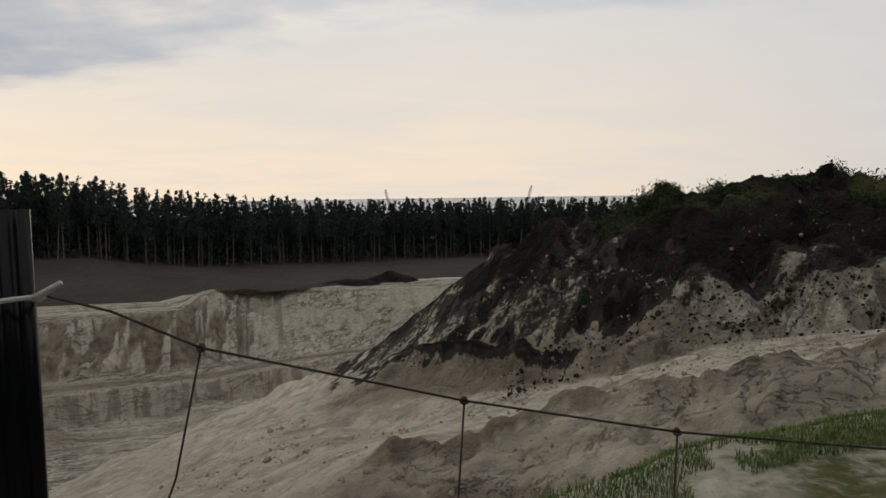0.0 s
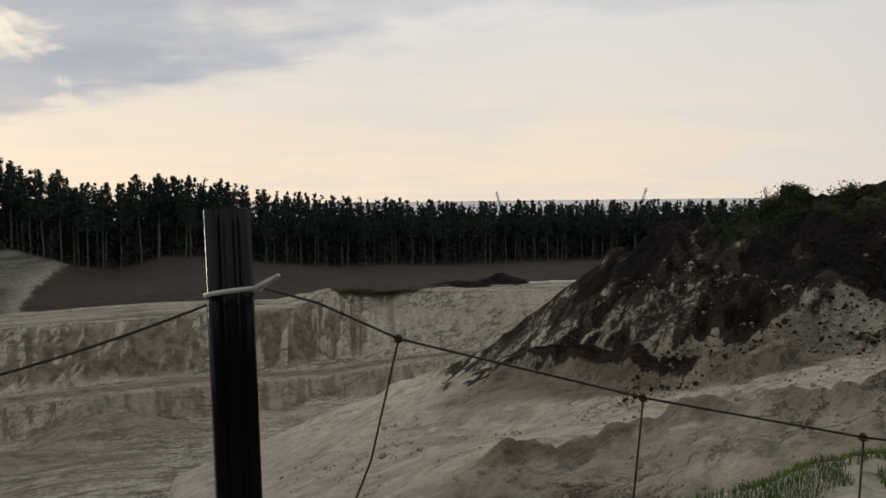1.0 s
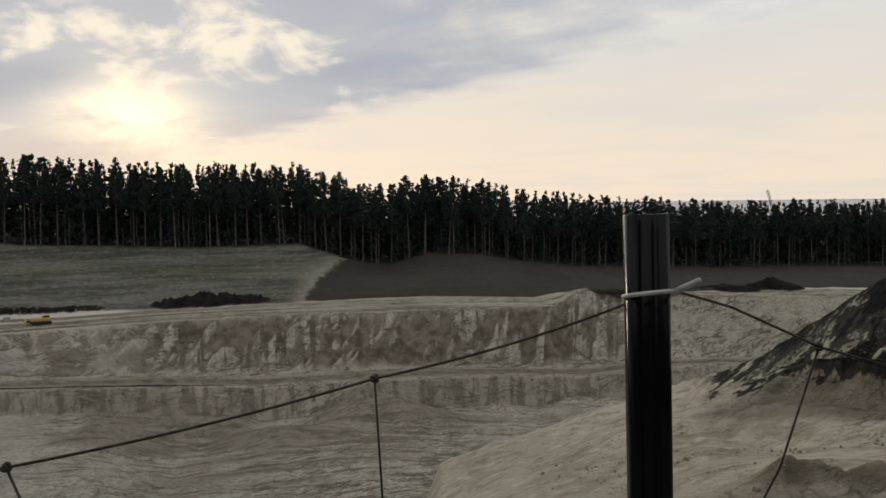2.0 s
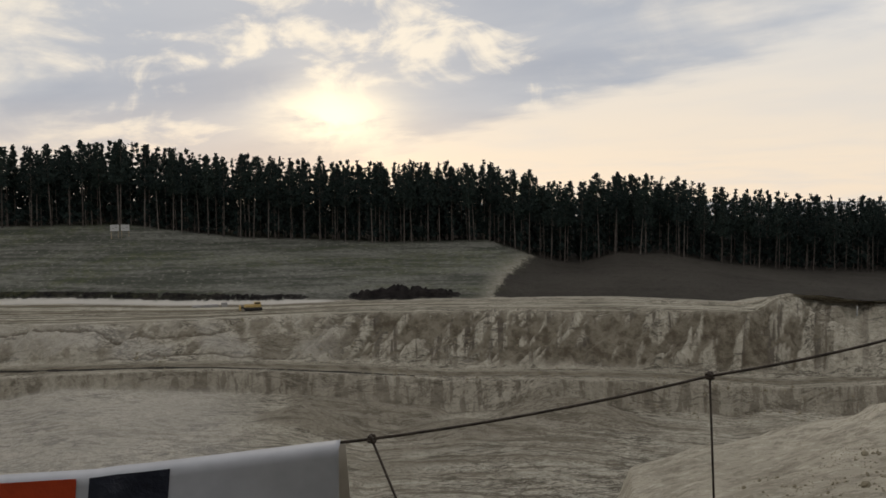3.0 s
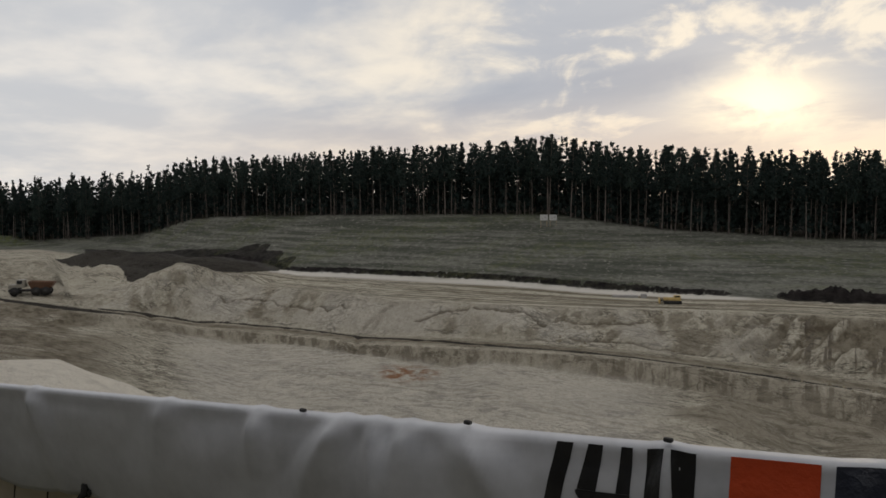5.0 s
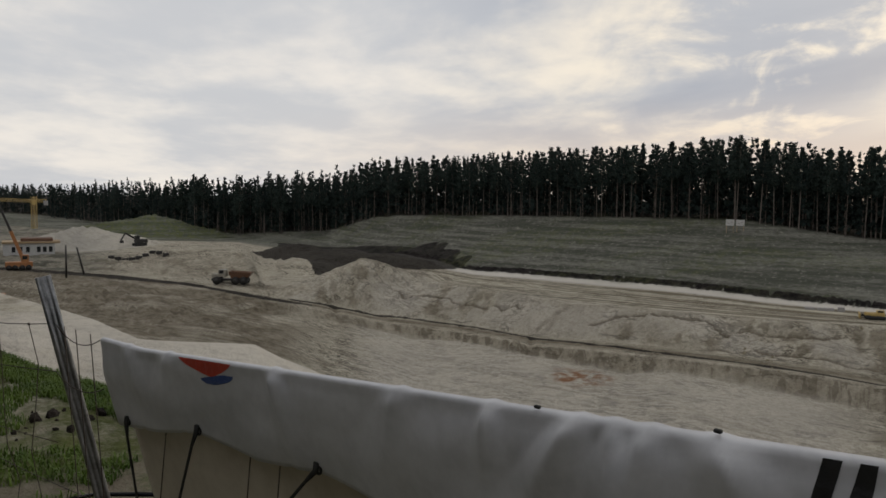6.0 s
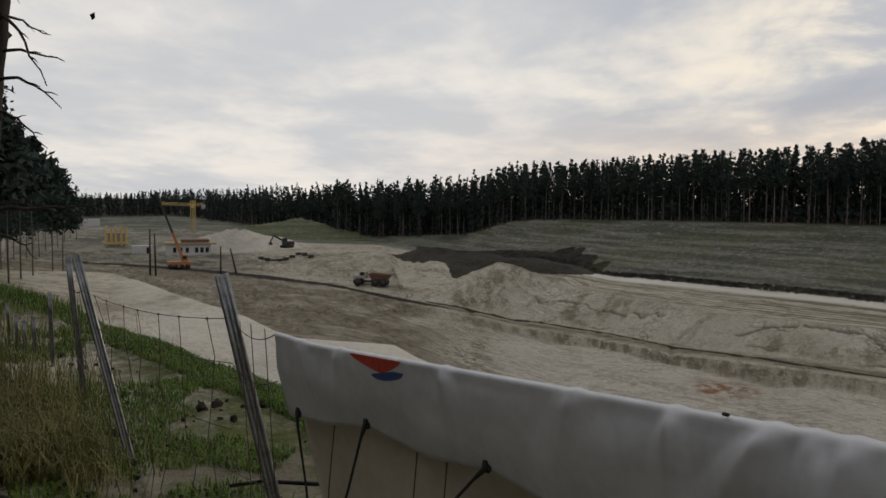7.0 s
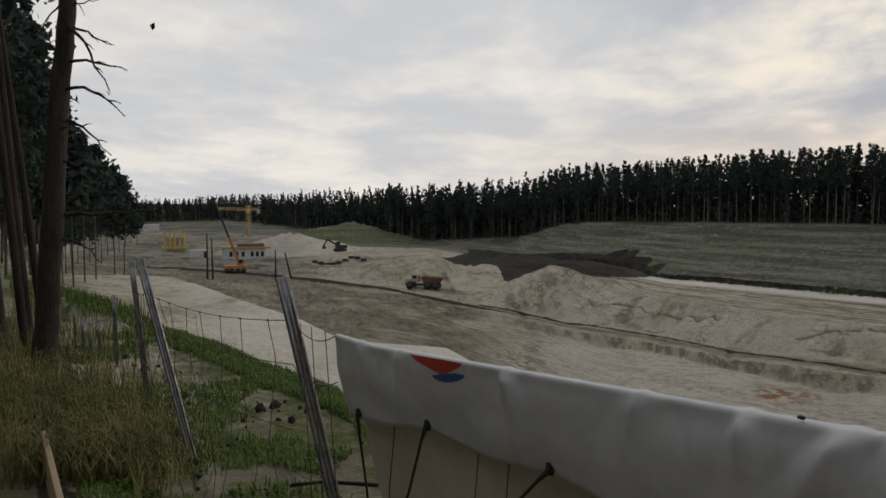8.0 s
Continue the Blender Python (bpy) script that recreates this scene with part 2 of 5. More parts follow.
# ---- the lie of the land: break lines round the lookout (bearing to the left in degrees, distance, height) ----
RIM = [(-45, 8.5, -0.25), (-29, 7.8, -0.25), (-20, 6.3, -0.15), (-12.4, 5.1, -0.10), (-4.5, 4.4, -0.10), (4.6, 4.0, -0.25), (40.8, 3.0, -0.25), (99.5, 3.7, -0.25), (101.6, 5.4, -0.10), (104.7, 8.5, -0.15), (109.1, 10.1, -0.15), (113.9, 13.4, -0.25), (119, 21.0, -0.45), (124.5, 27.0, -0.45), (132.3, 21.0, -0.15)]
BANK = [(-45, 12.0, -1.55), (-29, 11.0, -1.60), (-20, 10.0, -1.65), (-12.4, 9.0, -1.95), (-4.5, 9.0, -2.55), (4.3, 9.0, -2.85), (14, 9.0, -2.75), (28.1, 9.0, -3.35), (35.6, 9.0, -3.95), (92.4, 9.7, -4.05), (97, 13.7, -3.95), (102.6, 16.8, -3.75), (107.5, 20.9, -3.35), (112.8, 30.9, -3.35), (118.6, 35.0, -2.35), (124.4, 37.0, -0.95), (132.2, 37.0, -0.25)]
ROAD_NEAR = [(-45, 14.5, -0.75), (-29, 14.0, -0.90), (-20, 14.0, -1.35), (-12.4, 14.3, -1.95), (-4.5, 14.0, -2.45), (4.2, 14.0, -2.70), (7.9, 14.0, -2.97), (13.6, 14.0, -3.55), (27.3, 14.0, -4.55), (34.7, 14.0, -7.05), (90.9, 14.7, -7.25), (94.8, 22.7, -5.35), (101.9, 25.8, -4.75), (108.3, 34.9, -4.15), (112.5, 50.9, -4.35), (118.4, 51.0, -3.35), (124.3, 49.0, -1.35), (132.1, 49.0, -0.35)]
ROAD_FAR = [(-45, 18.0, -0.85), (-29, 17.0, -1.02), (-16, 16.5, -1.8), (-4.5, 17.0, -2.85), (3.7, 19.0, -3.85), (7.8, 19.0, -3.95), (13.4, 21.0, -4.65), (26.9, 21.0, -6.35), (34.1, 21.0, -11.85), (80.0, 24.0, -11.5), (84.0, 33.0, -7.9), (87.0, 33.0, -6.5), (90.0, 33.2, -5.5), (94, 33.7, -4.65), (101.4, 35.8, -4.35), (108, 48.9, -4.15), (112.4, 68.9, -4.55), (118.3, 71.0, -4.35), (124.2, 66.0, -1.85), (132.1, 66.0, -0.35)]
MOUND_FOOT = [(-45, 19.0, -0.95), (-29, 18.5, -1.09), (-18, 17.5, -1.5), (-12.4, 17.4, -2.1), (-4.5, 20.0, -3.05), (3.6, 23.0, -3.65), (7.7, 23.0, -4.35), (13.3, 27.0, -5.65), (26.7, 27.0, -7.65), (33.9, 27.0, -15.85), (80.0, 31.0, -15.4), (84.0, 38.0, -10.2), (87.0, 38.5, -8.0), (89.5, 38.6, -7.0), (93.9, 38.7, -5.35), (101.3, 40.8, -5.35), (108, 53.9, -4.95), (112.3, 74.9, -5.25), (118.2, 81.0, -5.35), (124.2, 81.0, -2.35), (132.1, 81.0, -0.35)]
CREST = [(-45, 28.0, 1.95), (-28.5, 27.0, 2.19), (-25.7, 27.0, 2.25), (-23, 26.5, 2.07), (-17.9, 26.0, 1.78), (-12.4, 26.0, 1.31), (-8.1, 26.0, 1.05), (-3.4, 26.0, -0.09), (-0.2, 26.5, -1.21), (2.7, 28.0, -2.52), (7.7, 31.0, -4.65), (13.3, 34.0, -6.71), (26.6, 33.0, -9.15), (33.7, 33.0, -19.85), (80.0, 37.0, -19.5), (84.0, 44.0, -14.0), (87.0, 44.5, -11.8), (89.3, 44.6, -10.6), (93.7, 44.7, -7.85), (101.1, 47.8, -7.85), (107.9, 62.9, -7.35), (112.3, 82.9, -6.85), (118.2, 96.0, -6.85), (124.1, 101.0, -2.35), (132.1, 101.0, -0.35)]
NEAR_TOE = [(-45, 70.0, -12.35), (-29, 70.0, -18.35), (-5, 62.0, -25.35), (7.6, 60.0, -26.85), (13.1, 61.0, -26.85), (26.3, 58.0, -26.85), (33.5, 44.0, -26.85), (81, 44.6, -26.85), (88.8, 50.7, -26.35), (93.4, 70.7, -20.35), (100.5, 70.8, -16.35), (107.3, 90.9, -14.35), (112.2, 105.9, -12.35), (118.2, 126.0, -9.85), (124.1, 131.0, -3.35), (132, 131.0, -0.35)]
PIT_TOE = [(-45, 120.0, -26.35), (-20, 116.0, -26.85), (-5, 137.0, -31.91), (13.1, 129.3, -29.77), (16.3, 126.8, -28.91), (19.1, 123.2, -29.66), (32, 114.1, -28.02), (44.7, 112.4, -28.90), (49.9, 115.5, -25.57), (55.3, 115.5, -24.52), (64.4, 118.4, -23.15), (67.4, 121.1, -24.29), (71.3, 126.5, -24.20), (73.9, 130.2, -24.17), (79.1, 144.7, -24.59), (82.3, 149.3, -25.13), (87.6, 155.1, -22.75), (94.8, 150.7, -19.65), (100.3, 116.8, -17.85), (107.2, 142.9, -16.65), (113.2, 165.9, -15.35), (118.1, 171.0, -13.35), (124.1, 171.0, -4.35), (132, 171.0, -0.35)]
BENCH_BACK = [(-45, 140.0, -24.35), (-20, 142.0, -24.35), (-5, 151.3, -25.88), (7, 147.7, -25.83), (16.1, 136.8, -26.41), (31.2, 125.5, -24.33), (38.2, 124.9, -24.44), (45.3, 125.9, -23.51), (55.3, 125.5, -21.91), (64.3, 128.4, -21.40), (73.8, 139.8, -22.46), (78.8, 153.9, -23.04), (84.9, 164.2, -22.89), (88.8, 164.9, -20.52), (92.7, 166.0, -18.85), (97.2, 178.5, -17.55), (102.6, 190.8, -16.45), (108.1, 212.9, -16.35), (113.1, 225.9, -15.85), (118.1, 231.0, -14.35), (124.1, 231.0, -5.35), (132, 231.0, -0.35)]
BENCH_FRONT = [(-45, 133.0, -24.55), (-20, 135.0, -24.55), (-5, 144.3, -26.08), (7, 140.7, -26.03), (16.1, 129.8, -26.61), (31.2, 118.5, -24.53), (38.2, 117.9, -24.64), (45.3, 118.9, -23.71), (55.3, 118.5, -22.11), (64.4, 120.4, -21.60), (73.8, 131.8, -22.66), (78.8, 145.9, -23.24), (84.9, 156.2, -23.09), (88.8, 156.9, -20.72), (92.8, 158.0, -19.05), (97.2, 170.5, -17.75), (102.6, 182.8, -16.65), (108.1, 204.9, -16.55), (113.1, 217.9, -16.05), (118.1, 223.0, -14.55), (124.1, 223.0, -5.55), (132, 223.0, -0.55)]
PLATEAU_EDGE = [(-45, 165.0, -16.85), (-20, 165.0, -16.85), (-5, 165.2, -16.85), (2, 160.9, -16.85), (12.1, 162.2, -16.85), (15.1, 156.7, -16.85), (18.1, 141.2, -16.85), (31.2, 137.0, -16.85), (45.2, 136.1, -16.85), (55.3, 133.3, -16.85), (64.3, 135.4, -16.85), (71.3, 142.7, -16.85), (73.8, 148.5, -16.85), (78.3, 161.4, -16.85), (81.3, 173.5, -16.85), (85.2, 173.5, -16.85), (88.6, 170.4, -16.85), (90.7, 172.7, -17.65), (92.5, 176.7, -18.35), (93.8, 207.7, -13.55), (95.2, 215.7, -12.95), (98.2, 222.8, -13.55), (102.2, 225.8, -15.15), (108.1, 240.9, -15.55), (113.1, 250.9, -15.25), (118.1, 261.0, -14.85), (124.1, 261.0, -6.35), (132, 261.0, -0.35)]
SLOPE_FOOT = [(-45, 185.0, -16.35), (-20, 180.0, -16.35), (-0, 178.2, -16.35), (10, 160.7, -16.35), (17.6, 151.2, -16.35), (27.1, 155.2, -16.35), (37.2, 150.0, -16.35), (45.2, 150.1, -16.35), (51.2, 148.9, -16.35), (58.3, 155.4, -16.35), (63.9, 167.0, -16.35), (67.3, 171.8, -16.35), (73.8, 182.3, -16.35), (78, 190.0, -16.35), (81, 209.9, -16.35), (84.8, 222.8, -16.35), (88.2, 230.0, -15.55), (94.2, 262.7, -14.15), (100.1, 275.8, -14.15), (107.1, 380.9, -13.85), (113.1, 400.9, -13.85), (118.1, 381.0, -14.35), (124, 381.0, -6.35), (132, 381.0, -0.35)]
FOREST_EDGE = [(-45, 240.0, -17.35), (-15, 240.0, -16.85), (-2.6, 235.0, -16.35), (7, 215.0, -16.15), (16.6, 195.0, -14.55), (20.1, 193.0, -13.15), (23.1, 190.0, -11.05), (26.8, 190.0, -10.75), (29.4, 187.0, -12.95), (31.1, 187.0, -12.55), (33.1, 186.0, -10.75), (35.8, 188.0, -7.75), (42.6, 189.1, -8.75), (53.2, 192.2, -7.15), (56.2, 193.2, -5.75), (60.2, 195.3, -3.85), (74.2, 215.5, -4.35), (83.2, 245.6, -5.45), (85.2, 255.6, -7.35), (88.1, 285.7, -12.85), (96.6, 330.8, -16.95), (102.1, 420.8, -16.35), (108, 600.9, -14.15), (113.4, 700.9, -18.35), (118, 601.0, -12.35), (124, 601.0, -6.35), (132, 601.0, -0.35)]
FOREST_INNER = [(-45, 350.0, -17.35), (-15, 350.0, -16.85), (-2.6, 345.0, -16.35), (7, 325.0, -16.15), (16.5, 305.0, -14.55), (20, 303.0, -13.15), (23.1, 300.0, -11.05), (26.8, 300.0, -10.75), (29.4, 297.0, -12.95), (31.1, 297.0, -12.55), (33.1, 296.0, -10.75), (35.8, 298.0, -7.75), (42.5, 299.1, -3.75), (53.1, 302.2, -2.15), (56.1, 303.2, -0.75), (60.1, 305.3, 1.15), (74.1, 325.5, 0.65), (83.1, 355.6, -0.45), (85.1, 365.6, 2.65), (88.1, 395.7, -2.85), (96.6, 440.8, -6.95), (102.1, 530.8, -6.35), (108, 710.9, -14.15), (113.4, 810.9, -18.35), (118, 711.0, -12.35), (124, 711.0, -6.35), (132, 711.0, -0.35)]
LINES = [RIM, BANK, ROAD_NEAR, ROAD_FAR, MOUND_FOOT, CREST, NEAR_TOE, PIT_TOE, BENCH_FRONT, BENCH_BACK, PLATEAU_EDGE, SLOPE_FOOT, FOREST_EDGE, FOREST_INNER]
STEPS = [10, 20, 40, 18, 14, 60, 18, 66, 22, 14, 34, 26, 30, 6, 6, 4]


def lattice(x, y, seed):
    h = np.sin(x * 127.1 + y * 311.7 + seed * 74.7) * 43758.5453
    return h - np.floor(h)


def rough(x, y, seed=0, octaves=4, gain=0.5):
    """Fractal value noise, about -1 to 1."""
    total, amp, norm = 0.0, 1.0, 0.0
    for o in range(octaves):
        xi, yi = np.floor(x), np.floor(y)
        fx, fy = x - xi, y - yi
        fx, fy = fx * fx * (3 - 2 * fx), fy * fy * (3 - 2 * fy)
        a, b = lattice(xi, yi, seed + o), lattice(xi + 1, yi, seed + o)
        c, d = lattice(xi, yi + 1, seed + o), lattice(xi + 1, yi + 1, seed + o)
        total = total + amp * ((a + (b - a) * fx) * (1 - fy) + (c + (d - c) * fx) * fy)
        norm += amp
        x, y, amp = x * 2.03 + 5.2, y * 2.03 + 1.3, amp * gain
    return 2 * total / norm - 1


def smooth(x, low, high):
    f = np.clip((x - low) / (high - low), 0, 1)
    return f * f * (3 - 2 * f)


def profile(bearing):
    """Distances and heights of the break lines on these bearings (-180 to 180)."""
    b = np.asarray(bearing, float)
    behind = np.maximum(smooth(b, 122, 136), smooth(b, -40, -60))
    ds, zs = [np.full(b.shape, 0.4)], [np.zeros(b.shape)]
    for line in LINES:
        t = np.array(line)
        ds.append(np.interp(b, t[:, 0], t[:, 1]))
        zs.append(np.interp(b, t[:, 0], t[:, 2]) * (1 - behind) - 0.3 * behind)
    ds += [np.full(b.shape, 1500.0), np.full(b.shape, 4700.0)]
    zs += [np.full(b.shape, -24.0), np.full(b.shape, -30.0)]
    return np.array(ds), np.array(zs)


def ground_height(x, y):
    """Height of the broad ground form at a place."""
    d, b = math.hypot(x, y), math.degrees(math.atan2(-x, y))
    ds, zs = profile([b])
    return float(np.interp(d, ds[:, 0], zs[:, 0]))


def at(bearing, distance):
    a = radians(bearing)
    return -math.sin(a) * distance, math.cos(a) * distance


# heaps: bearing, distance, height, radius, long stretch across the view, soil
HEAPS = [
    (85.8, 175, 4.6, 10.5, 1.0, 0), (82.4, 178, 2.0, 6.5, 1.6, 0), (90.5, 194, 3.2, 10, 1.2, 0), (90.8, 230, 2.2, 8, 1.2, 3), (88.4, 224, 1.7, 9, 1.7, 3), (85.6, 215, 2.2, 9, 2.2, 3), (83.0, 206, 1.9, 7.5, 1.8, 3), (80.8, 200, 0.7, 4, 2.2, 3),
    (43.0, 150.5, 1.2, 3.0, 2.6, 1), (40.6, 151.5, 0.8, 2.6, 3.0, 1), (3.6, 172, 2.6, 4.0, 1.4, 1), (6.6, 168, 1.4, 3.5, 2.0, 1), (99.5, 330, 8.0, 20, 1.6, 0),
    (104, 262, 6.0, 15, 1.5, 0), (30.2, 112, 3.0, 6, 2.0, 2), (37.5, 104, 1.6, 5, 2.2, 2), (47.5, 104, 2.2, 5, 1.8, 2), (44.5, 112, 3.0, 6, 2.0, 2), (14.2, 150, 2.6, 9, 1.5, 0),
]


def build_ground():
    bearings = np.concatenate([np.arange(-40, 126.01, 0.14), np.arange(128, 319, 2.0)])
    wrapped = (bearings + 180) % 360 - 180
    ds, zs = profile(wrapped)
    stages = np.concatenate([k + np.arange(n) / n for k, n in enumerate(STEPS)] + [[len(STEPS)]])
    k = np.minimum(stages.astype(int), len(STEPS) - 1)
    f = (stages - k)[:, None]
    d = ds[k] * (1 - f) + ds[k + 1] * f
    z = zs[k] * (1 - f) + zs[k + 1] * f
    for _ in range(2):
        z[1:-1] = 0.25 * z[:-2] + 0.5 * z[1:-1] + 0.25 * z[2:]
    a = np.radians(wrapped)[None, :]
    b = np.broadcast_to(wrapped[None, :], d.shape)
    x, y = -np.sin(a) * d, np.cos(a) * d
    s = np.broadcast_to(stages[:, None], d.shape)
    arc = np.radians(b) * d

    def zone(low, high, soft=0.25):
        return smooth(s, low - soft, low + soft) * (1 - smooth(s, high - soft, high + soft))

    right, left = 1 - smooth(b, 3, 10), smooth(b, 88, 96)
    # relief
    mound = zone(4.9, 6.3, 0.15) * (1 - smooth(b, 4, 12))
    rugged = mound * (1 - 0.75 * smooth(b, -8, -1))
    z += rugged * (0.55 * rough(x / 3.5, y / 3.5, 3, 5) + 0.75 * np.abs(rough(x / 1.6, y / 1.6, 9, 5)) - 0.42)
    ledge = smooth(rough(x / 2.2, y / 2.2, 17, 4), 0.0, 0.18)
    z += rugged * (0.38 * ledge + 0.16 * rough(x / 0.55, y / 0.55, 18, 4))
    bank = zone(1.6, 3.0, 0.3)
    z += bank * (0.30 * rough(x / 2.0, y / 2.0, 5, 5) + 0.34 * np.abs(rough(arc / 1.1 + 0.3 * d, d / 4, 6, 4)) - 0.1)
    crumble = np.exp(-((s - 2.9 - 0.16 * rough(x / 1.5, y / 1.5, 7, 4)) / 0.07) ** 2) * right
    shelf = smooth(rough(x / 1.7, y / 1.7, 11, 5), -0.05, 0.1)
    z += zone(1.7, 4.9) * right * (0.10 * shelf + 0.05 * rough(x / 0.45, y / 0.45, 12, 4)) * (0.35 + 0.65 * bank)
    scarp = np.exp(-((s - 2.38 - 0.22 * rough(x / 2.5, y / 2.5, 15, 4)) / 0.10) ** 2) * smooth(b, -9, -5) * (1 - smooth(b, 13, 18))
    z -= 0.32 * scarp * (0.6 + 0.4 * rough(x / 0.7, y / 0.7, 16, 3))
    z += 0.40 * crumble * smooth(rough(x / 1.1, y / 1.1, 10, 4), -0.3, 0.3)
    z += zone(2.9, 4.9) * 0.10 * rough(x / 2.5, y / 2.5, 8, 5) + zone(0.2, 1.6) * 0.05 * rough(x / 0.7, y / 0.7, 4, 4)
    nose = zone(3.6, 6.4) * smooth(b, 0, 6) * (1 - smooth(b, 27, 34))
    z += nose * (0.5 * rough(x / 4, y / 4, 13, 5) - 0.2 * np.abs(rough(x / 1.2, y / 1.2, 14, 4)))
    wall = zone(10.1, 10.95, 0.12)
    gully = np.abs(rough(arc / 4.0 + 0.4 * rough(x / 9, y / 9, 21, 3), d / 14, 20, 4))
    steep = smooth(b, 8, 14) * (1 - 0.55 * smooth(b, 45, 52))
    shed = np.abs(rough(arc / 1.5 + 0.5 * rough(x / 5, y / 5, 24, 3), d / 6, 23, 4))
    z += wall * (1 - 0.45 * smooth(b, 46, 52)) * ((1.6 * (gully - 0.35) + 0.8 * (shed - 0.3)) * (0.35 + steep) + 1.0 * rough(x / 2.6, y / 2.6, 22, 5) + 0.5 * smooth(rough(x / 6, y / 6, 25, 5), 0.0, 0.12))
    low_wall = zone(8.1, 8.95, 0.12)
    z += low_wall * (1.1 * np.abs(rough(arc / 3.2, d / 9, 26, 4)) - 0.3 + 0.3 * rough(x / 1.5, y / 1.5, 27, 3))
    ruts = rough(arc / 30, d / 1.1 + 3 * rough(x / 40, y / 40, 31, 2), 30, 3)
    z += zone(7.2, 8.1) * (0.22 * ruts + 0.25 * rough(x / 6, y / 6, 33, 4)) + zone(9.0, 9.95, 0.1) * 0.18 * ruts + zone(11, 11.9) * 0.14 * ruts
    z += zone(12, 13) * (0.35 * rough(x / 7, y / 7, 35, 4) + 0.25 * rough(arc / 25, d / 1.6, 36, 3))
    z += zone(6.3, 8.6) * left * 0.5 * rough(x / 9, y / 9, 38, 5)
    def seam(points, width, jag=0.0):
        """A line drawn along the pit's contours: rows of bearing and stage."""
        t = np.array(sorted(points))
        line = np.interp(b, t[:, 0], t[:, 1]) + jag * rough(arc / 2.2, 0 * arc, 80, 4)
        return np.exp(-((s - line) / width) ** 2) * smooth(b, t[0, 0] - 0.3, t[0, 0] + 0.3) * (1 - smooth(b, t[-1, 0] - 0.3, t[-1, 0] + 0.3))

    def cut(b0, s0, b1, s1, width, jag=0.15):
        """A furrow across the contours, with its width in degrees."""
        f = np.clip((s - s0) / (s1 - s0), 0, 1)
        inside = smooth(s, min(s0, s1) - 0.06, min(s0, s1) + 0.02) * (1 - smooth(s, max(s0, s1) - 0.02, max(s0, s1) + 0.06))
        return np.exp(-((b - b0 - (b1 - b0) * f - jag * rough(x / 3, y / 3, 81, 3)) / width) ** 2) * inside

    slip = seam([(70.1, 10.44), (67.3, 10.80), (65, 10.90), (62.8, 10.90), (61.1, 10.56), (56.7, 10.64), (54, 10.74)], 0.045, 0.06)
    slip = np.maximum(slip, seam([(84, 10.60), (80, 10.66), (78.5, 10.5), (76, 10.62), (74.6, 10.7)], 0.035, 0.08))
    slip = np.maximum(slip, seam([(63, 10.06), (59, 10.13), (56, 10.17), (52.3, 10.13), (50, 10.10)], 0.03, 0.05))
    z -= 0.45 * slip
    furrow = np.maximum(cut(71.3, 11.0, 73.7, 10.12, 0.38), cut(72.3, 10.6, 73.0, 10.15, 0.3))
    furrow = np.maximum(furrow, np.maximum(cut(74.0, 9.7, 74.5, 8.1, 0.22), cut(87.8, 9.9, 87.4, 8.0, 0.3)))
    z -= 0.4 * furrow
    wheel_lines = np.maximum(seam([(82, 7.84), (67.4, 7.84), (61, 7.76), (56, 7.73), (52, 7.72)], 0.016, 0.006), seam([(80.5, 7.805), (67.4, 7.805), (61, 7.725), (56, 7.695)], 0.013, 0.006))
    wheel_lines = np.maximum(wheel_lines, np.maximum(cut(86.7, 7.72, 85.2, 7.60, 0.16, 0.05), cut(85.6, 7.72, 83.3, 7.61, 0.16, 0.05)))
    # marks for the material; soil and damp carry some painted shade too
    soil, turf, pale, damp_shade, fallow, red = (np.zeros(d.shape) for _ in range(6))
    for hb, hd, hh, hr, wide, kind in HEAPS:
        hx, hy = at(hb, hd)
        ra = radians(hb)
        u, v = (x - hx) * math.cos(ra) + (y - hy) * math.sin(ra), -(x - hx) * math.sin(ra) + (y - hy) * math.cos(ra)
        r = np.hypot(u / wide, v) / hr + (0.12, 0.30, 0.14, 0.10)[kind] * rough(x / 2.5, y / 2.5, 40, 4)
        z += hh * (np.clip(1 - r * r, 0, 1) if kind == 3 else np.clip(1 - r, 0, 1) ** 0.95)
        if kind == 1:
            soil = np.maximum(soil, smooth(r, 1.08, 0.9))
        if kind == 3:
            soil = np.maximum(soil, 0.86 * smooth(r, 1.15, 1.0))
        if kind == 2:
            damp_shade = np.maximum(damp_shade, 0.6 * smooth(r, 1.1, 0.8))
    n1, n2 = rough(x / 5, y / 5, 50, 5), rough(x / 1.3, y / 1.3, 51, 4)
    n3 = rough(x / 0.5, y / 0.5, 52, 4)
    n4 = rough(x / 0.2, y / 0.2, 53, 4)
    drift = rough((x + 0.8 * z) / 2.6, (y - 1.2 * z) / 1.0, 54, 5)
    face = 0.5 * n2 + 0.45 * n1 + 0.55 * n3 + 0.4 * n4 + 0.7 * drift + 0.60 * (1 - smooth(b, -15, -8)) - 0.30 * smooth(b, -10, -4) + 0.75 * (s - 5.5)
    soil = np.maximum(soil, mound * (0.48 + 0.50 * smooth(face, -0.32, 0.02)) * smooth(s + 0.1 * n1 + 0.1 * n3, 5.12, 5.3))
    # a hollow in the mound, dug and also coloured black for its deep shade
    hollow_r = np.hypot((b + 20) / 4.2, (s - 5.47) / 0.14) + 0.5 * n2 + 0.3 * n3
    z -= 0.7 * mound * smooth(hollow_r, 1.1, 0.5)
    soil = np.maximum(soil, mound * smooth(hollow_r, 1.15, 0.75))
    damp_shade = np.maximum(damp_shade, 0.8 * mound * smooth(0.6 * n3 + 0.5 * n4 + 0.6 * drift, -0.1, 0.3))
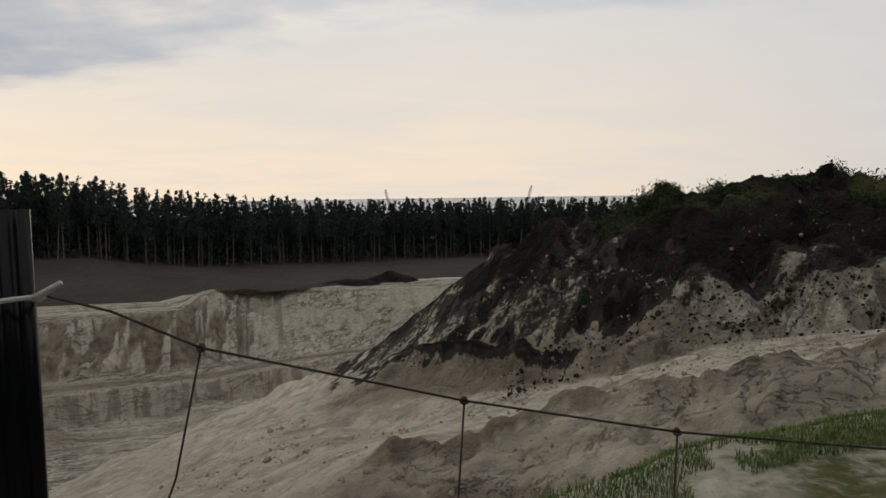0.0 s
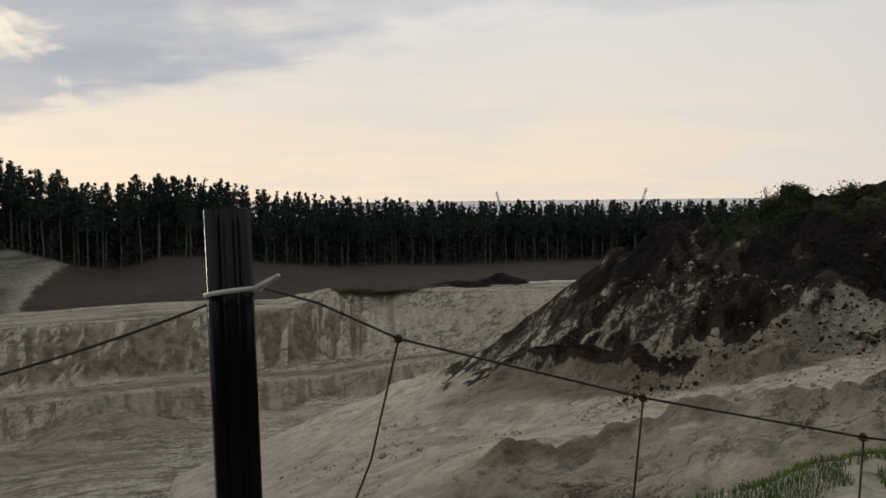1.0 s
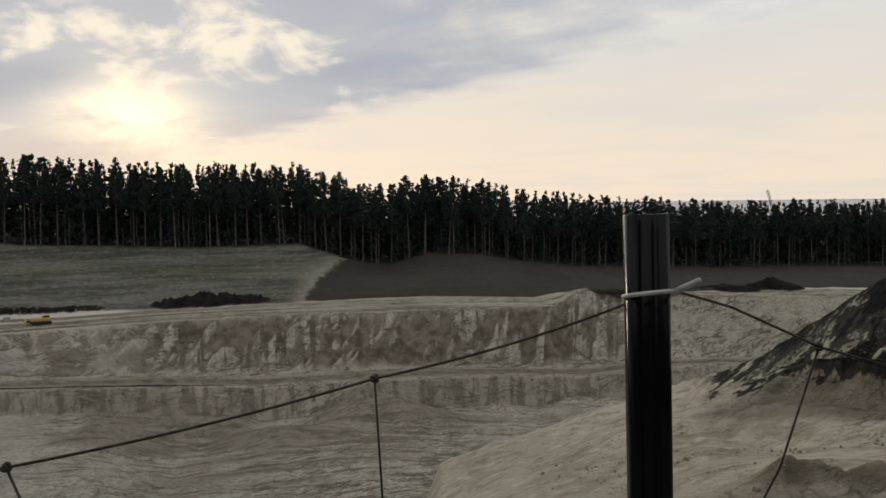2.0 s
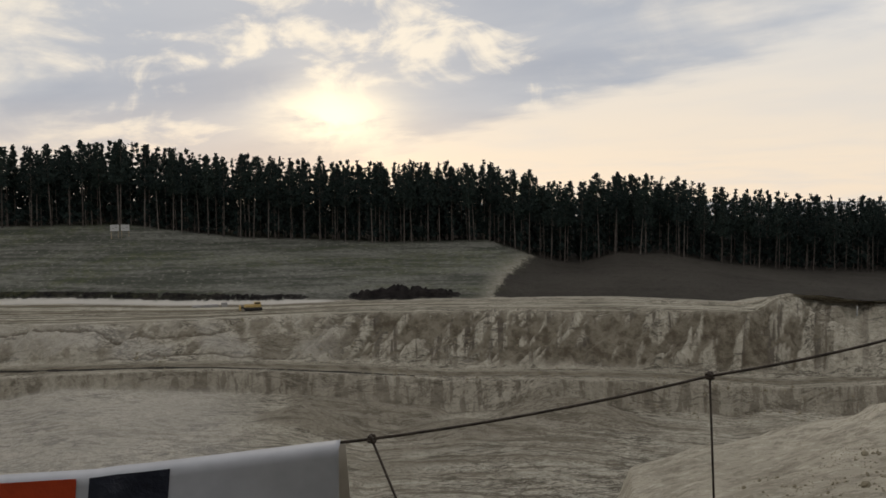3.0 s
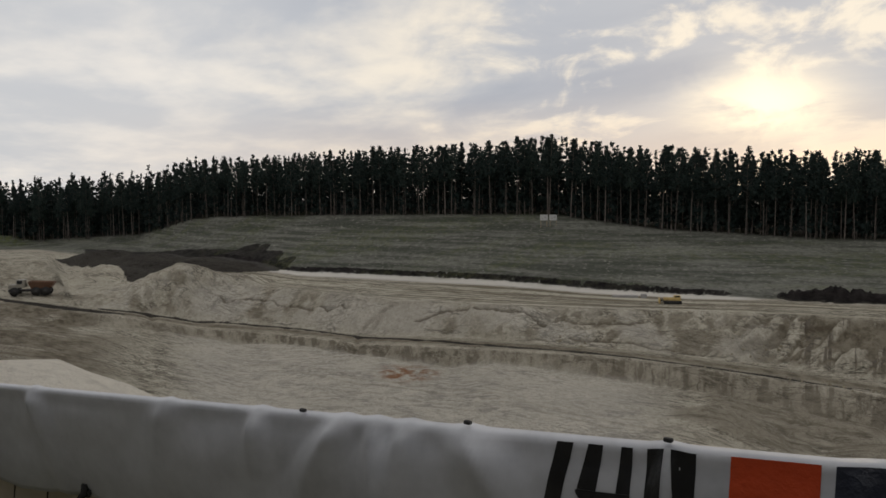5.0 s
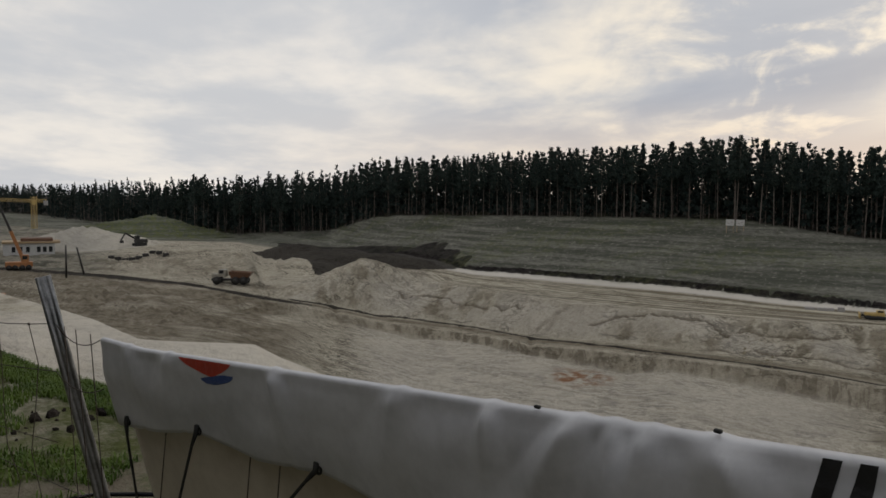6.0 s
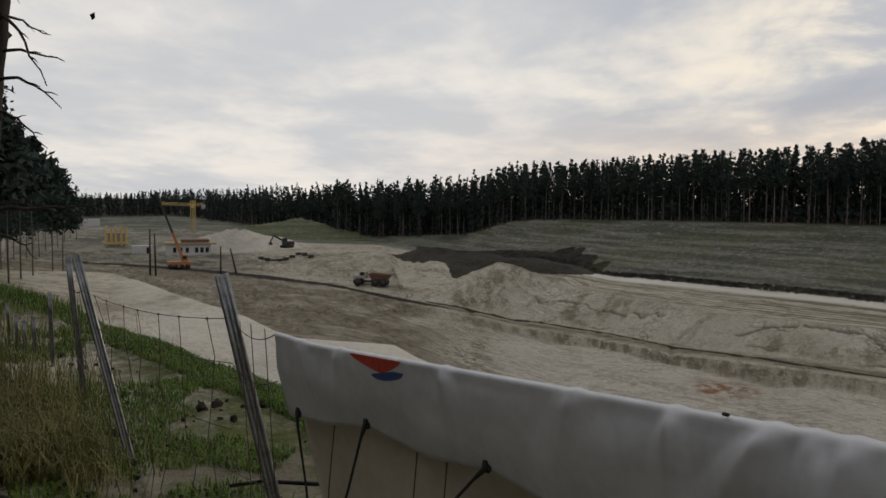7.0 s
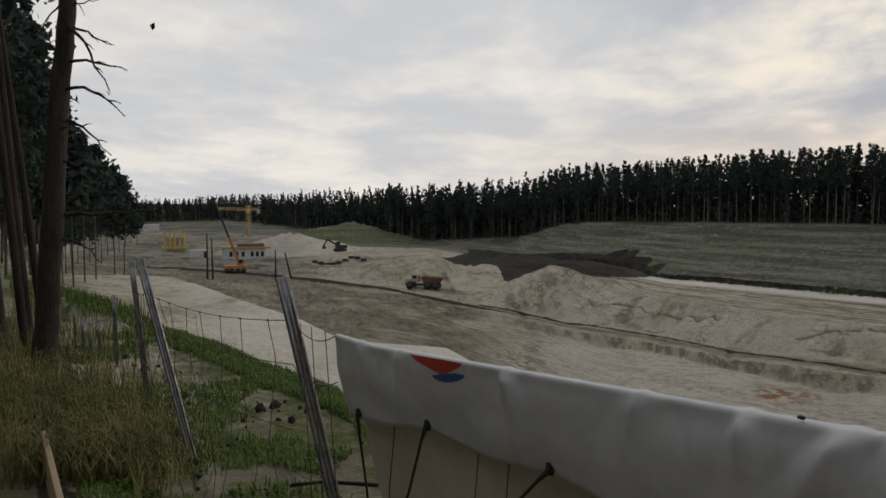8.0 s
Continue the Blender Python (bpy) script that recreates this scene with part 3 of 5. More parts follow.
    brow = np.exp(-((s - 5.22 - 0.10 * n1 - 0.018 * b) / 0.055) ** 2) * smooth(b, -12, -9) * (1 - smooth(b, 2, 4))
    z += 0.35 * brow
    soil = np.maximum(soil, brow * smooth(n2, -0.6, -0.1))
    soil = np.maximum(soil, 0.62 * zone(5.42, 6.2, 0.1) * smooth(b, -11, -7) * (1 - smooth(b, 1, 4)) * smooth(n3 + 0.5 * n1 + 0.5 * n4, -0.35, 0.25))
    top = zone(5.72, 6.6, 0.1) * (1 - smooth(b, -12, -8))
    turf = np.maximum(turf, top * smooth(n1 + 0.5 * n2, -0.25, 0.1))
    turf = np.maximum(turf, zone(0.0, 1.0, 0.12) * np.maximum(1 - smooth(b, -12, 0), smooth(b, 88, 96)) * smooth(n2 + 0.4 * n1, -0.5, 0.0))
    turf = np.maximum(turf, zone(1.0, 9.0, 0.1) * smooth(b, 116, 120))
    slope = zone(11.95, 13.3, 0.08)
    earth = 1 - smooth(b + 3 * (s - 12), 34, 37.5)
    soil = np.maximum(soil, 0.84 * slope * earth * (1 - left))
    fallow = slope * (1 - earth)
    turf = np.maximum(turf, 0.3 * slope * (1 - earth) * smooth(rough(arc / 30, d / 6, 55, 4), -0.1, 0.3))
    strip = zone(11.80, 11.985, 0.03) * (smooth(b, 46, 48) * (1 - smooth(b, 84, 88)) + (1 - smooth(b, 10, 13)))
    pale = np.maximum(pale, strip)
    line_soil = np.exp(-((s - 12.03) / 0.045) ** 2) * smooth(b, 37.5, 38.5) * (1 - smooth(b, 45, 46) * (1 - smooth(b, 47.5, 50))) * (1 - smooth(b, 84, 88)) * smooth(n2 + 0.6 * n3, -0.75, -0.1)
    z += (0.8 + 0.6 * n3) * line_soil
    soil = np.maximum(soil, smooth(line_soil, 0.1, 0.45))
    track = np.exp(-((s - 9.55 - 0.1 * n1) / 0.25) ** 2)
    damp_shade = np.maximum(damp_shade, 0.95 * track)
    soil = np.maximum(soil, 0.5 * np.exp(-((s - 9.35 - 0.08 * n1) / 0.09) ** 2) * smooth(b, 8, 14) * (1 - smooth(b, 40, 44)))
    soil = np.maximum(soil, 0.7 * seam([(41, 9.15), (51.8, 9.22), (63.4, 9.42), (73.7, 9.75), (82.9, 9.95), (91, 9.9)], 0.13, 0.03))
    soil = np.maximum(soil, 0.75 * smooth(b, 84, 92) * (1 - smooth(b, 112, 118)) * np.exp(-((s - 9.5 + 0.1 * smooth(b, 97, 102)) / (0.40 + 0.15 * smooth(b, 97, 102))) ** 2) * smooth(n1 + n2 * 0.5, -0.9, -0.3))
    damp_shade = np.maximum(damp_shade, zone(7.3, 9.3) * smooth(b, 88, 93) * smooth(n1 + 0.5 * ruts, -0.6, 0.2))
    # gullies darkened in colour for the shade a low sun leaves in them
    damp_shade = np.maximum(damp_shade, wall * smooth(b, 10, 16) * (1 - 0.75 * smooth(b, 44, 50)) * smooth(shed + 0.5 * gully + 0.3 * n1, 0.44, 0.32))
    damp_shade = np.maximum(damp_shade, zone(8.02, 9.0, 0.04) * (0.42 + 0.2 * n1))
    damp_shade = np.maximum(damp_shade, zone(7.0, 8.0) * (1 - smooth(b, 40, 52)) * smooth(ruts + 0.6 * n1, 0.1, 0.4) * 0.5)
    damp_shade = np.maximum(damp_shade, bank * smooth(n1 + n2 * 0.5, -0.2, 0.25) * 0.6)
    damp_shade = np.maximum(damp_shade, smooth(crumble + 0.3 * n2, 0.35, 0.6))
    damp_shade = np.maximum(damp_shade, smooth(scarp + 0.35 * n2, 0.25, 0.5))
    damp_shade = np.maximum(damp_shade, zone(4.6, 5.25, 0.12) * right * smooth(n1, -0.5, 0.0) * 0.9)
    pale = np.maximum(pale, 0.35 * zone(7.4, 8.1) * smooth(b, 50, 56) * (1 - smooth(b, 84, 88)))
    rx, ry = at(70.6, 118)
    red = smooth(np.hypot((x - rx) / 6, (y - ry) / 5) + 0.3 * n2, 1.1, 0.4)
    hx, hy = at(99.5, 330)
    turf = np.maximum(turf, smooth(np.hypot(x - hx, y - hy), 34, 24) * 0.8)
    # forest floor: needle litter, blackened further for the shade under the crowns
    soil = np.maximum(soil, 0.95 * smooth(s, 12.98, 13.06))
    site = zone(9.8, 13.0) * smooth(b, 101, 105) * (1 - smooth(b, 116, 119))
    fallow = np.maximum(fallow, site * (0.45 + 0.4 * smooth(n1 + 0.5 * n2, -0.2, 0.3)))
    rim_strip = zone(0.72, 1.05, 0.08) * smooth(b, 96, 99)
    turf = np.maximum(turf, rim_strip * smooth(n2, -0.8, -0.3))
    damp_shade = np.maximum(damp_shade, 0.85 * zone(0.0, 1.0, 0.1) * smooth(b, 90, 96) * smooth(n2 + n1, -0.4, 0.2))
    scrape = np.maximum(zone(6.9, 12.0), np.maximum(0.3 * zone(1.6, 6.9), 0.95 * mound))
    pale = np.maximum(pale, 0.34 * zone(10.05, 11.0) * smooth(b, 44, 50) * (1 - smooth(b, 90, 94)) * smooth(n1, 0.3, -0.2))
    damp_shade = np.maximum(damp_shade, 0.7 * wall * smooth(b, 44, 50) * smooth(n1 + 0.6 * n2, 0.2, 0.3))
    hx, hy = at(104, 262)
    pale = np.maximum(pale, 0.45 * smooth(np.hypot(x - hx, y - hy), 26, 18))
    # the sheet
    tracks = np.maximum(zone(10.98, 11.8, 0.05) * (1 - smooth(b, 84, 90)), 0.4 * zone(9.05, 10.0, 0.06) * (1 - smooth(b, 98, 104)))
    churn = np.maximum(zone(7.0, 8.1, 0.08) * (1 - smooth(b + 2.0 * n1, 45, 48)), zone(7.3, 9.0) * smooth(b, 89, 93) * (1 - smooth(b, 108, 113)))
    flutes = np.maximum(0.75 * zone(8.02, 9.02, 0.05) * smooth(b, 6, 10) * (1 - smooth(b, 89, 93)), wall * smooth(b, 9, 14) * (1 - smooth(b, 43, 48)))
    flakes = np.maximum(zone(7.0, 8.05, 0.05), 0.6 * wall)
    soil = np.maximum(soil, 0.86 * smooth(s - np.interp(b, (79, 82, 85, 87, 89, 91, 93), (12.0, 11.9, 11.72, 11.12, 11.2, 11.7, 12.2)) - 0.06 * n1, -0.03, 0.03) * (1 - smooth(s, 12.25, 12.4)) * smooth(b, 78.5, 80) * (1 - smooth(b, 91, 92.2)))
    pale = np.maximum(pale, 0.55 * zone(1.6, 6.6, 0.2) * smooth(b, 83, 86) * (1 - smooth(b, 109, 113)) * smooth(n1 + 0.4 * n2, 0.6, -0.1))
    # bare brown earth, painted darker for the shade where the ground drops
    path = smooth(b, 117, 118) * (1 - smooth(b, 126, 128)) * smooth(d, 3.6, 4.0) * (1 - smooth(d + 0.2 * n2, 5.3, 5.5))
    soil, turf = np.maximum(soil, 0.9 * path), turf * (1 - path)
    rows, cols = d.shape
    verts = np.stack([x, y, z], -1).reshape(-1, 3)
    i, j = np.meshgrid(np.arange(rows - 1), np.arange(cols), indexing="ij")
    j2 = (j + 1) % cols
    faces = np.stack([i * cols + j, (i + 1) * cols + j, (i + 1) * cols + j2, i * cols + j2], -1).reshape(-1, 4)
    centre = len(verts)
    verts = np.vstack([verts, [[0, 0, 0]]])
    fan = np.stack([np.full(cols, centre), np.arange(cols), (np.arange(cols) + 1) % cols], -1)
    me = bpy.data.meshes.new("ground")
    me.from_pydata(verts.tolist(), [], faces[:, ::-1].tolist() + fan[:, ::-1].tolist())
    me.polygons.foreach_set("use_smooth", np.ones(len(me.polygons), bool))
    for name, values in (("soil", soil), ("turf", turf), ("pale", pale), ("damp_shade", damp_shade), ("fallow", fallow), ("red", red), ("scrape", scrape), ("tracks", tracks), ("churn", churn), ("flute", flutes), ("flakes", flakes), ("across", np.radians(b) * 130), ("stage", s), ("reach", d), ("scar", np.maximum(slip, np.maximum(0.62 * furrow, 0.56 * wheel_lines))), ("crumb", zone(1.5, 6.6) * right)):
        me.attributes.new(name, "FLOAT", "POINT").data.foreach_set("value", np.append(values.ravel(), 0.0).astype(np.float32))
    me.materials.append(GROUND)
    ob = new("ground", me)
    return tagged(ob, "pale sand pit with benches, heaps and a turfed rim", "ground", kind="structure"), (d, z, wrapped)


ground, FIELD = build_ground()


def surface(x, y):
    """Height of the finished ground sheet at a place."""
    d, b = math.hypot(x, y), math.degrees(math.atan2(-x, y))
    fd, fz, fb = FIELD
    col = int(np.argmin(np.abs(fb - b)))
    return float(np.interp(d, fd[:, col], fz[:, col]))


# ---- mesh helpers ----
def part(name, bm, mat, parent, label="", flat=False):
    """Links a bmesh as one mesh object under a thing or a part (or at top level, with parent None)."""
    me = bpy.data.meshes.new(name)
    bm.to_mesh(me)
    bm.free()
    return part_mesh(name, me, mat, parent, label, flat)


def part_mesh(name, me, mat, parent, label="", flat=False):
    me.materials.clear()
    me.materials.append(mat)
    me.polygons.foreach_set("use_smooth", np.full(len(me.polygons), not flat))
    ob = new(name, me)
    ob.parent = parent
    if label:
        tagged(ob, label)
    return ob


def mesh_of(name, verts, faces):
    me = bpy.data.meshes.new(name)
    me.from_pydata([tuple(v) for v in verts], [], [tuple(q) for q in faces])
    return me


def box(bm, size, m=Matrix(), bevel=0.0):
    r = bmesh.ops.create_cube(bm, size=1.0, matrix=m @ Matrix.Diagonal((*size, 1)))
    if bevel:
        edges = list({e for v in r["verts"] for e in v.link_edges})
        bmesh.ops.bevel(bm, geom=edges, offset=bevel, segments=2, affect="EDGES", profile=0.5)


def tube(bm, points, radii, sides=8, cap=True):
    """A round bar along points, with a radius at each."""
    pts = [Vector(p) for p in points]
    if not isinstance(radii, (list, tuple)):
        radii = [radii] * len(pts)
    rings = []
    side = None
    for n, p in enumerate(pts):
        t = (pts[min(n + 1, len(pts) - 1)] - pts[max(n - 1, 0)]).normalized()
        if side is None:
            side = t.orthogonal().normalized()
        side = (side - t * side.dot(t)).normalized()
        other = t.cross(side)
        rings.append([bm.verts.new(p + radii[n] * (math.cos(q) * side + math.sin(q) * other)) for q in (2 * math.pi * k / sides for k in range(sides))])
    for a, b in zip(rings, rings[1:]):
        for k in range(sides):
            bm.faces.new((a[k], a[(k + 1) % sides], b[(k + 1) % sides], b[k]))
    if cap:
        bm.faces.new(rings[0][::-1])
        bm.faces.new(rings[-1])


def thing(name, label, category, group="", place=None):
    ob = new(name)
    ob.empty_display_size = 0.2
    if place is not None:
        ob.matrix_world = place
    return tagged(ob, label, category, group)


# ---- sea ----
bm = bmesh.new()
sea_rows = [[bm.verts.new((*at(b, d), -18.0)) for b in range(-60, 41, 4)] for d in (900, 1800, 3200, 4900)]
for r0, r1 in zip(sea_rows, sea_rows[1:]):
    for k in range(len(r0) - 1):
        bm.faces.new((r0[k], r1[k], r1[k + 1], r0[k + 1]))
tagged(part("water", bm, SEA, None), "grey-blue sea behind the far woods", "water", kind="structure")


# ---- pines ----
def pine_arrays(rng, height, clumps, leaves, leaf, crown_from=0.5, spread=2.3, blunt=1.8):
    """Trunk and crown of a pine as vertex and face arrays; blunt: how round the crown's top is."""
    tv, tf = [], []
    sides, rings = 6, 6
    bend = rng.normal(0, 0.25, 2)
    for r in range(rings):
        f = r / (rings - 1)
        rad = 0.15 * (1 - 0.85 * f) * height / 18
        cx, cy = bend * f * f
        for q in range(sides):
            tv.append((cx + rad * math.cos(q * math.pi / 3), cy + rad * math.sin(q * math.pi / 3), f * height * 0.97))
    for r in range(rings - 1):
        for q in range(sides):
            tf.append((r * sides + q, r * sides + (q + 1) % sides, (r + 1) * sides + (q + 1) % sides, (r + 1) * sides + q))
    cv, cf = [], []
    for c in range(clumps):
        f = (c + rng.random()) / clumps
        h = height * (crown_from + (1 - crown_from) * f)
        reach = spread * (1 - f ** blunt) ** 0.8 * math.sqrt(0.04 + 0.96 * rng.random()) * (0.5 + 0.5 * min(f * 3, 1))
        turn = rng.random() * 6.283
        centre = np.array([math.cos(turn) * reach, math.sin(turn) * reach, h])
        size = (0.30 + 0.75 * (1 - f)) * (0.7 + 0.6 * rng.random())
        # limb
        n = len(tv)
        cx, cy = bend * (h / height) ** 2
        low = h - 0.35 * reach
        tv += [(cx, cy, low - 0.05), (cx, cy, low + 0.05), tuple(centre)]
        tf.append((n, n + 1, n + 2))
        mid = centre + rng.normal(0, 1, (leaves, 3)) * (size * 0.58, size * 0.58, size * 0.40)
        for m in mid:
            u = rng.normal(0, 1, 3)
            u /= np.linalg.norm(u)
            w = np.cross(u, rng.normal(0, 1, 3))
            w /= np.linalg.norm(w) + 1e-6
            n = len(cv)
            s = leaf * (0.6 + 0.8 * rng.random()) * (0.65 + 0.45 * (1 - f))
            cv += [tuple(m - u * s - w * s * 0.35), tuple(m - u * s * 0.2 + w * s * 0.5), tuple(m + u * s), tuple(m + w * -s * 0.5)]
            cf.append((n, n + 1, n + 2, n + 3))
    return tv, tf, cv, cf


def pine_thing(rng, label, height, **kw):
    tv, tf, cv, cf = pine_arrays(rng, height, **kw)
    ob = thing("pine_tree", label, "tree", "pines of the wood")
    part_mesh("trunk", mesh_of("trunk", tv, tf), BARK, ob)
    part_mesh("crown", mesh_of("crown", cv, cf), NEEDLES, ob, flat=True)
    return ob


def along_edge(step):
    """Bearings and distances at even steps along the wood's edge."""
    t = np.array(FOREST_EDGE)
    b, walked = -14.0, 0.0
    while b < 121:
        d = float(np.interp(b, t[:, 0], t[:, 1]))
        yield b, d
        b += math.degrees(step * max(1.0, d / 300) / d)


def stature(bearing):
    """The wood is lower toward the sea."""
    return float(np.interp(bearing, (4, 12, 22, 28, 36, 60, 68, 76, 84, 90, 98, 104), (0.88, 0.89, 0.92, 0.97, 1.0, 1.0, 0.95, 0.91, 0.93, 1.06, 1.10, 0.98)))


def plant_wood():
    rng = np.random.default_rng(7)
    kinds = [pine_thing(rng, "tall slender pine with a bare trunk and dark crown", 18.5, clumps=48, leaves=36, leaf=0.28, crown_from=cf, spread=sp, blunt=bl)
             for cf, sp, bl in ((0.50, 2.8, 1.2), (0.55, 2.6, 1.6), (0.44, 3.0, 0.95), (0.58, 2.5, 1.4), (0.52, 2.8, 0.9), (0.46, 2.9, 1.5), (0.5, 2.5, 0.8))]
    used = [False] * len(kinds)
    count = 0
    for row in range(2):
        for b, d in along_edge(3.0 if row == 0 else 5.2):
            if count >= 299:
                break
            b2, d2 = b + rng.normal(0, 0.25), d + 2 + row * 4.5 + rng.uniform(-1.5, 1.5)
            x, y = at(b2, d2)
            k = int(rng.integers(len(kinds)))
            s = (rng.uniform(0.87, 1.07) + 0.06 * float(rough(np.array(b / 1.5), np.array(0.5), 90, 2))) * stature(b)
            m = Matrix.LocRotScale((x, y, surface(x, y) - 0.2), Euler((rng.normal(0, 0.02), rng.normal(0, 0.02), rng.random() * 6.28)), (s, s, s))
            if used[k]:
                c = copy_thing(kinds[k], m)
                c.scale = (s, s, s)
            else:
                kinds[k].matrix_world = m
                used[k] = True
            count += 1
    # the depth of the wood, past counting
    light = [pine_arrays(rng, 18.2, 28, 9, 0.62, 0.08, 2.9, bl) for bl in (0.8, 1.0, 1.3, 1.7, 1.1)]
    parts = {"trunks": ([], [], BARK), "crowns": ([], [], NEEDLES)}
    for row in range(1, 9):
        for b, d in along_edge(2.5 if row < 5 else 3.4):
            d2 = d + 2 + row * 5 + (row > 6) * (row - 6) * 6 + rng.uniform(-2.4, 2.4)
            x, y = at(b + rng.normal(0, 0.4), d2)
            z, s, a = surface(x, y) - 0.2, rng.uniform(0.85, 1.08) * stature(b), rng.random() * 6.28
            tv, tf, cv, cf = light[int(rng.integers(len(light)))]
            turn = np.array([[math.cos(a), -math.sin(a), 0], [math.sin(a), math.cos(a), 0], [0, 0, 1]]) * s
            for key, v, q in (("trunks", tv, tf), ("crowns", cv, cf)):
                vs, fs, _ = parts[key]
                base = sum(len(w) for w in vs)
                vs.append(np.array(v) @ turn.T + (x, y, z))
                fs += [tuple(i + base for i in face) for face in q]
    for key, (vs, fs, mat) in parts.items():
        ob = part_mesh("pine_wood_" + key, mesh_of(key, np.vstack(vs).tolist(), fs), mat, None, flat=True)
        tagged(ob, "deep dark pine wood behind the edge trees", "wood", kind="stuff")


plant_wood()


# ---- fence ----
ALONG = Vector((-0.839, -0.544, 0))
OUT = Vector((-0.544, 0.839, 0))


def up_from_eye(x, y, z):
    return Vector((x, y, EYE + z))


def rib_profile(w):
    """Half-shell section of a rolled steel post, with two ribs."""
    h = w / 2
    return [(-h, 0.25 * h), (-0.95 * h, -0.35 * h), (-0.55 * h, -0.6 * h), (-0.42 * h, -0.25 * h), (-0.2 * h, -0.22 * h), (0, -0.5 * h), (0.2 * h, -0.22 * h), (0.42 * h, -0.25 * h),
            (0.55 * h, -0.6 * h), (0.95 * h, -0.35 * h), (h, 0.25 * h), (0.8 * h, 0.3 * h), (0.4 * h, 0.1 * h), (-0.4 * h, 0.1 * h), (-0.8 * h, 0.3 * h)]


def fence_post(top, foot, width, mat, label):
    """A rolled steel post from foot to top, open side away from the lookout."""
    axis = (top - foot).normalized()
    face = Vector((foot.x, foot.y, 0)).normalized()
    side = face.cross(axis).normalized()
    face = axis.cross(side)
    ob = thing("fence_post", label, "post", "fence posts", Matrix.Translation(foot))
    bm = bmesh.new()
    n = 6
    rings = []
    for k in range(n + 1):
        c = (top - foot) * (k / n)
        rings.append([bm.verts.new(c + side * u + face * v) for u, v in rib_profile(width)])
    for a, b in zip(rings, rings[1:]):
        for i in range(len(a)):
            j = (i + 1) % len(a)
            bm.faces.new((a[i], a[j], b[j], b[i]))
    bm.faces.new(rings[-1])
    part("shaft", bm, mat, ob)
    return ob


P1_TOP, P1_FOOT = up_from_eye(-0.488, 0.905, -0.010), up_from_eye(-0.458, 0.902, -1.8)
fence_post(P1_TOP, P1_FOOT, 0.057, DARK_STEEL, "dark glossy rolled steel post with a zip tie")
bm = bmesh.new()
tie_c = up_from_eye(-0.482, 0.902, -0.112)
ring = [tie_c + Vector((0.034 * math.cos(q), 0.026 * math.sin(q), 0.006 * math.cos(q + 0.6))) for q in (2 * math.pi * k / 20 for k in range(21))]
tube(bm, ring, 0.0032, 6)
tube(bm, [tie_c + Vector((0.030, -0.01, 0.004)), tie_c + Vector((0.046, -0.012, 0.012)), tie_c + Vector((0.064, -0.014, 0.022))], [0.0045, 0.004, 0.003], 6)
tagged(part("zip_tie", bm, NYLON, None), "grey plastic zip tie round the dark post", "zip tie")

B_TOP, B_FOOT = up_from_eye(-3.891, -1.581, -0.331), up_from_eye(-3.97, -1.23, -1.95)
C_TOP, C_FOOT = up_from_eye(-5.90, -3.04, -0.42), up_from_eye(-5.85, -2.58, -2.15)
D_TOP, D_FOOT = up_from_eye(-7.61, -3.86, -0.56), up_from_eye(-7.68, -3.72, -2.25)
post_b = fence_post(B_TOP, B_FOOT, 0.055, STEEL, "leaning galvanised steel fence post beside the banner")
fence_post(C_TOP, C_FOOT, 0.055, STEEL, "leaning galvanised steel fence post in the grass")
fence_post(D_TOP, D_FOOT, 0.05, STEEL, "weathered steel fence post in the grass")
bm = bmesh.new()
tube(bm, [(-0.02, 0.02, 0.74), (-0.22, -0.25, 0.68), (-0.32, -0.42, 0.62)], 0.009, 6)
part("brace", bm, DARK_STEEL, post_b)
for x, y, top, drop, lean in ((-8.99, -4.33, -1.07, 1.3, 0.03), (-9.37, -4.69, -1.40, 1.1, 0.02), (-9.77, -5.0, -1.50, 1.1, 0.03), (-10.18, -5.3, -1.49, 1.1, 0.02),
                              (-11.47, -6.08, -1.53, 1.1, 0.03), (-12.73, -6.9, -1.57, 1.0, 0.02), (-14.4, -7.95, -1.70, 1.0, 0.02), (-16.6, -9.2, -1.85, 1.0, 0.02)):
    fence_post(up_from_eye(x - 0.28, y - 0.48, top), up_from_eye(x - 0.28 - lean, y - 0.48 + lean, top - drop), 0.042, STEEL, "short thin steel fence post in tall grass")
fence_post(up_from_eye(1.15, 1.35, -0.42), up_from_eye(1.15, 1.35, -1.9), 0.055, DARK_STEEL, "short dark steel post holding the wire")


# ---- wire mesh of the fence ----
def sagging(points, drop, steps=10):
    out = []
    for a, b in zip(points, points[1:]):
        a, b = Vector(a), Vector(b)
        for k in range(steps):
            f = k / steps
            p = a.lerp(b, f)
            p.z -= drop * 4 * f * (1 - f)
            out.append(p)
    out.append(Vector(points[-1]))
    return out


TIE = up_from_eye(-0.47, 0.94, -0.108)
KNOTS = [up_from_eye(-0.285, 0.946, -0.175), up_from_eye(0.025, 1.047, -0.268), up_from_eye(0.305, 1.055, -0.316)]
KNOT_A = up_from_eye(-0.779, 0.708, -0.207)
KNOT_L = up_from_eye(-1.066, 0.418, -0.268)
BAN_R, BAN_L = up_from_eye(-1.097, 0.398, -0.273), up_from_eye(-3.489, -1.282, -0.493)
B_WIRE = up_from_eye(-3.90, -1.543, -0.508)
C_WIRE = up_from_eye(-5.89, -3.0, -0.64)
D_WIRE = up_from_eye(-7.62, -3.85, -0.77)
fence = thing("wire_fence", "rusty knotted wire mesh strung between steel posts", "fence")


def wire(name, points, radius=0.0018):
    bm = bmesh.new()
    tube(bm, points, radius, 6)
    return part(name, bm, WIRE, fence)


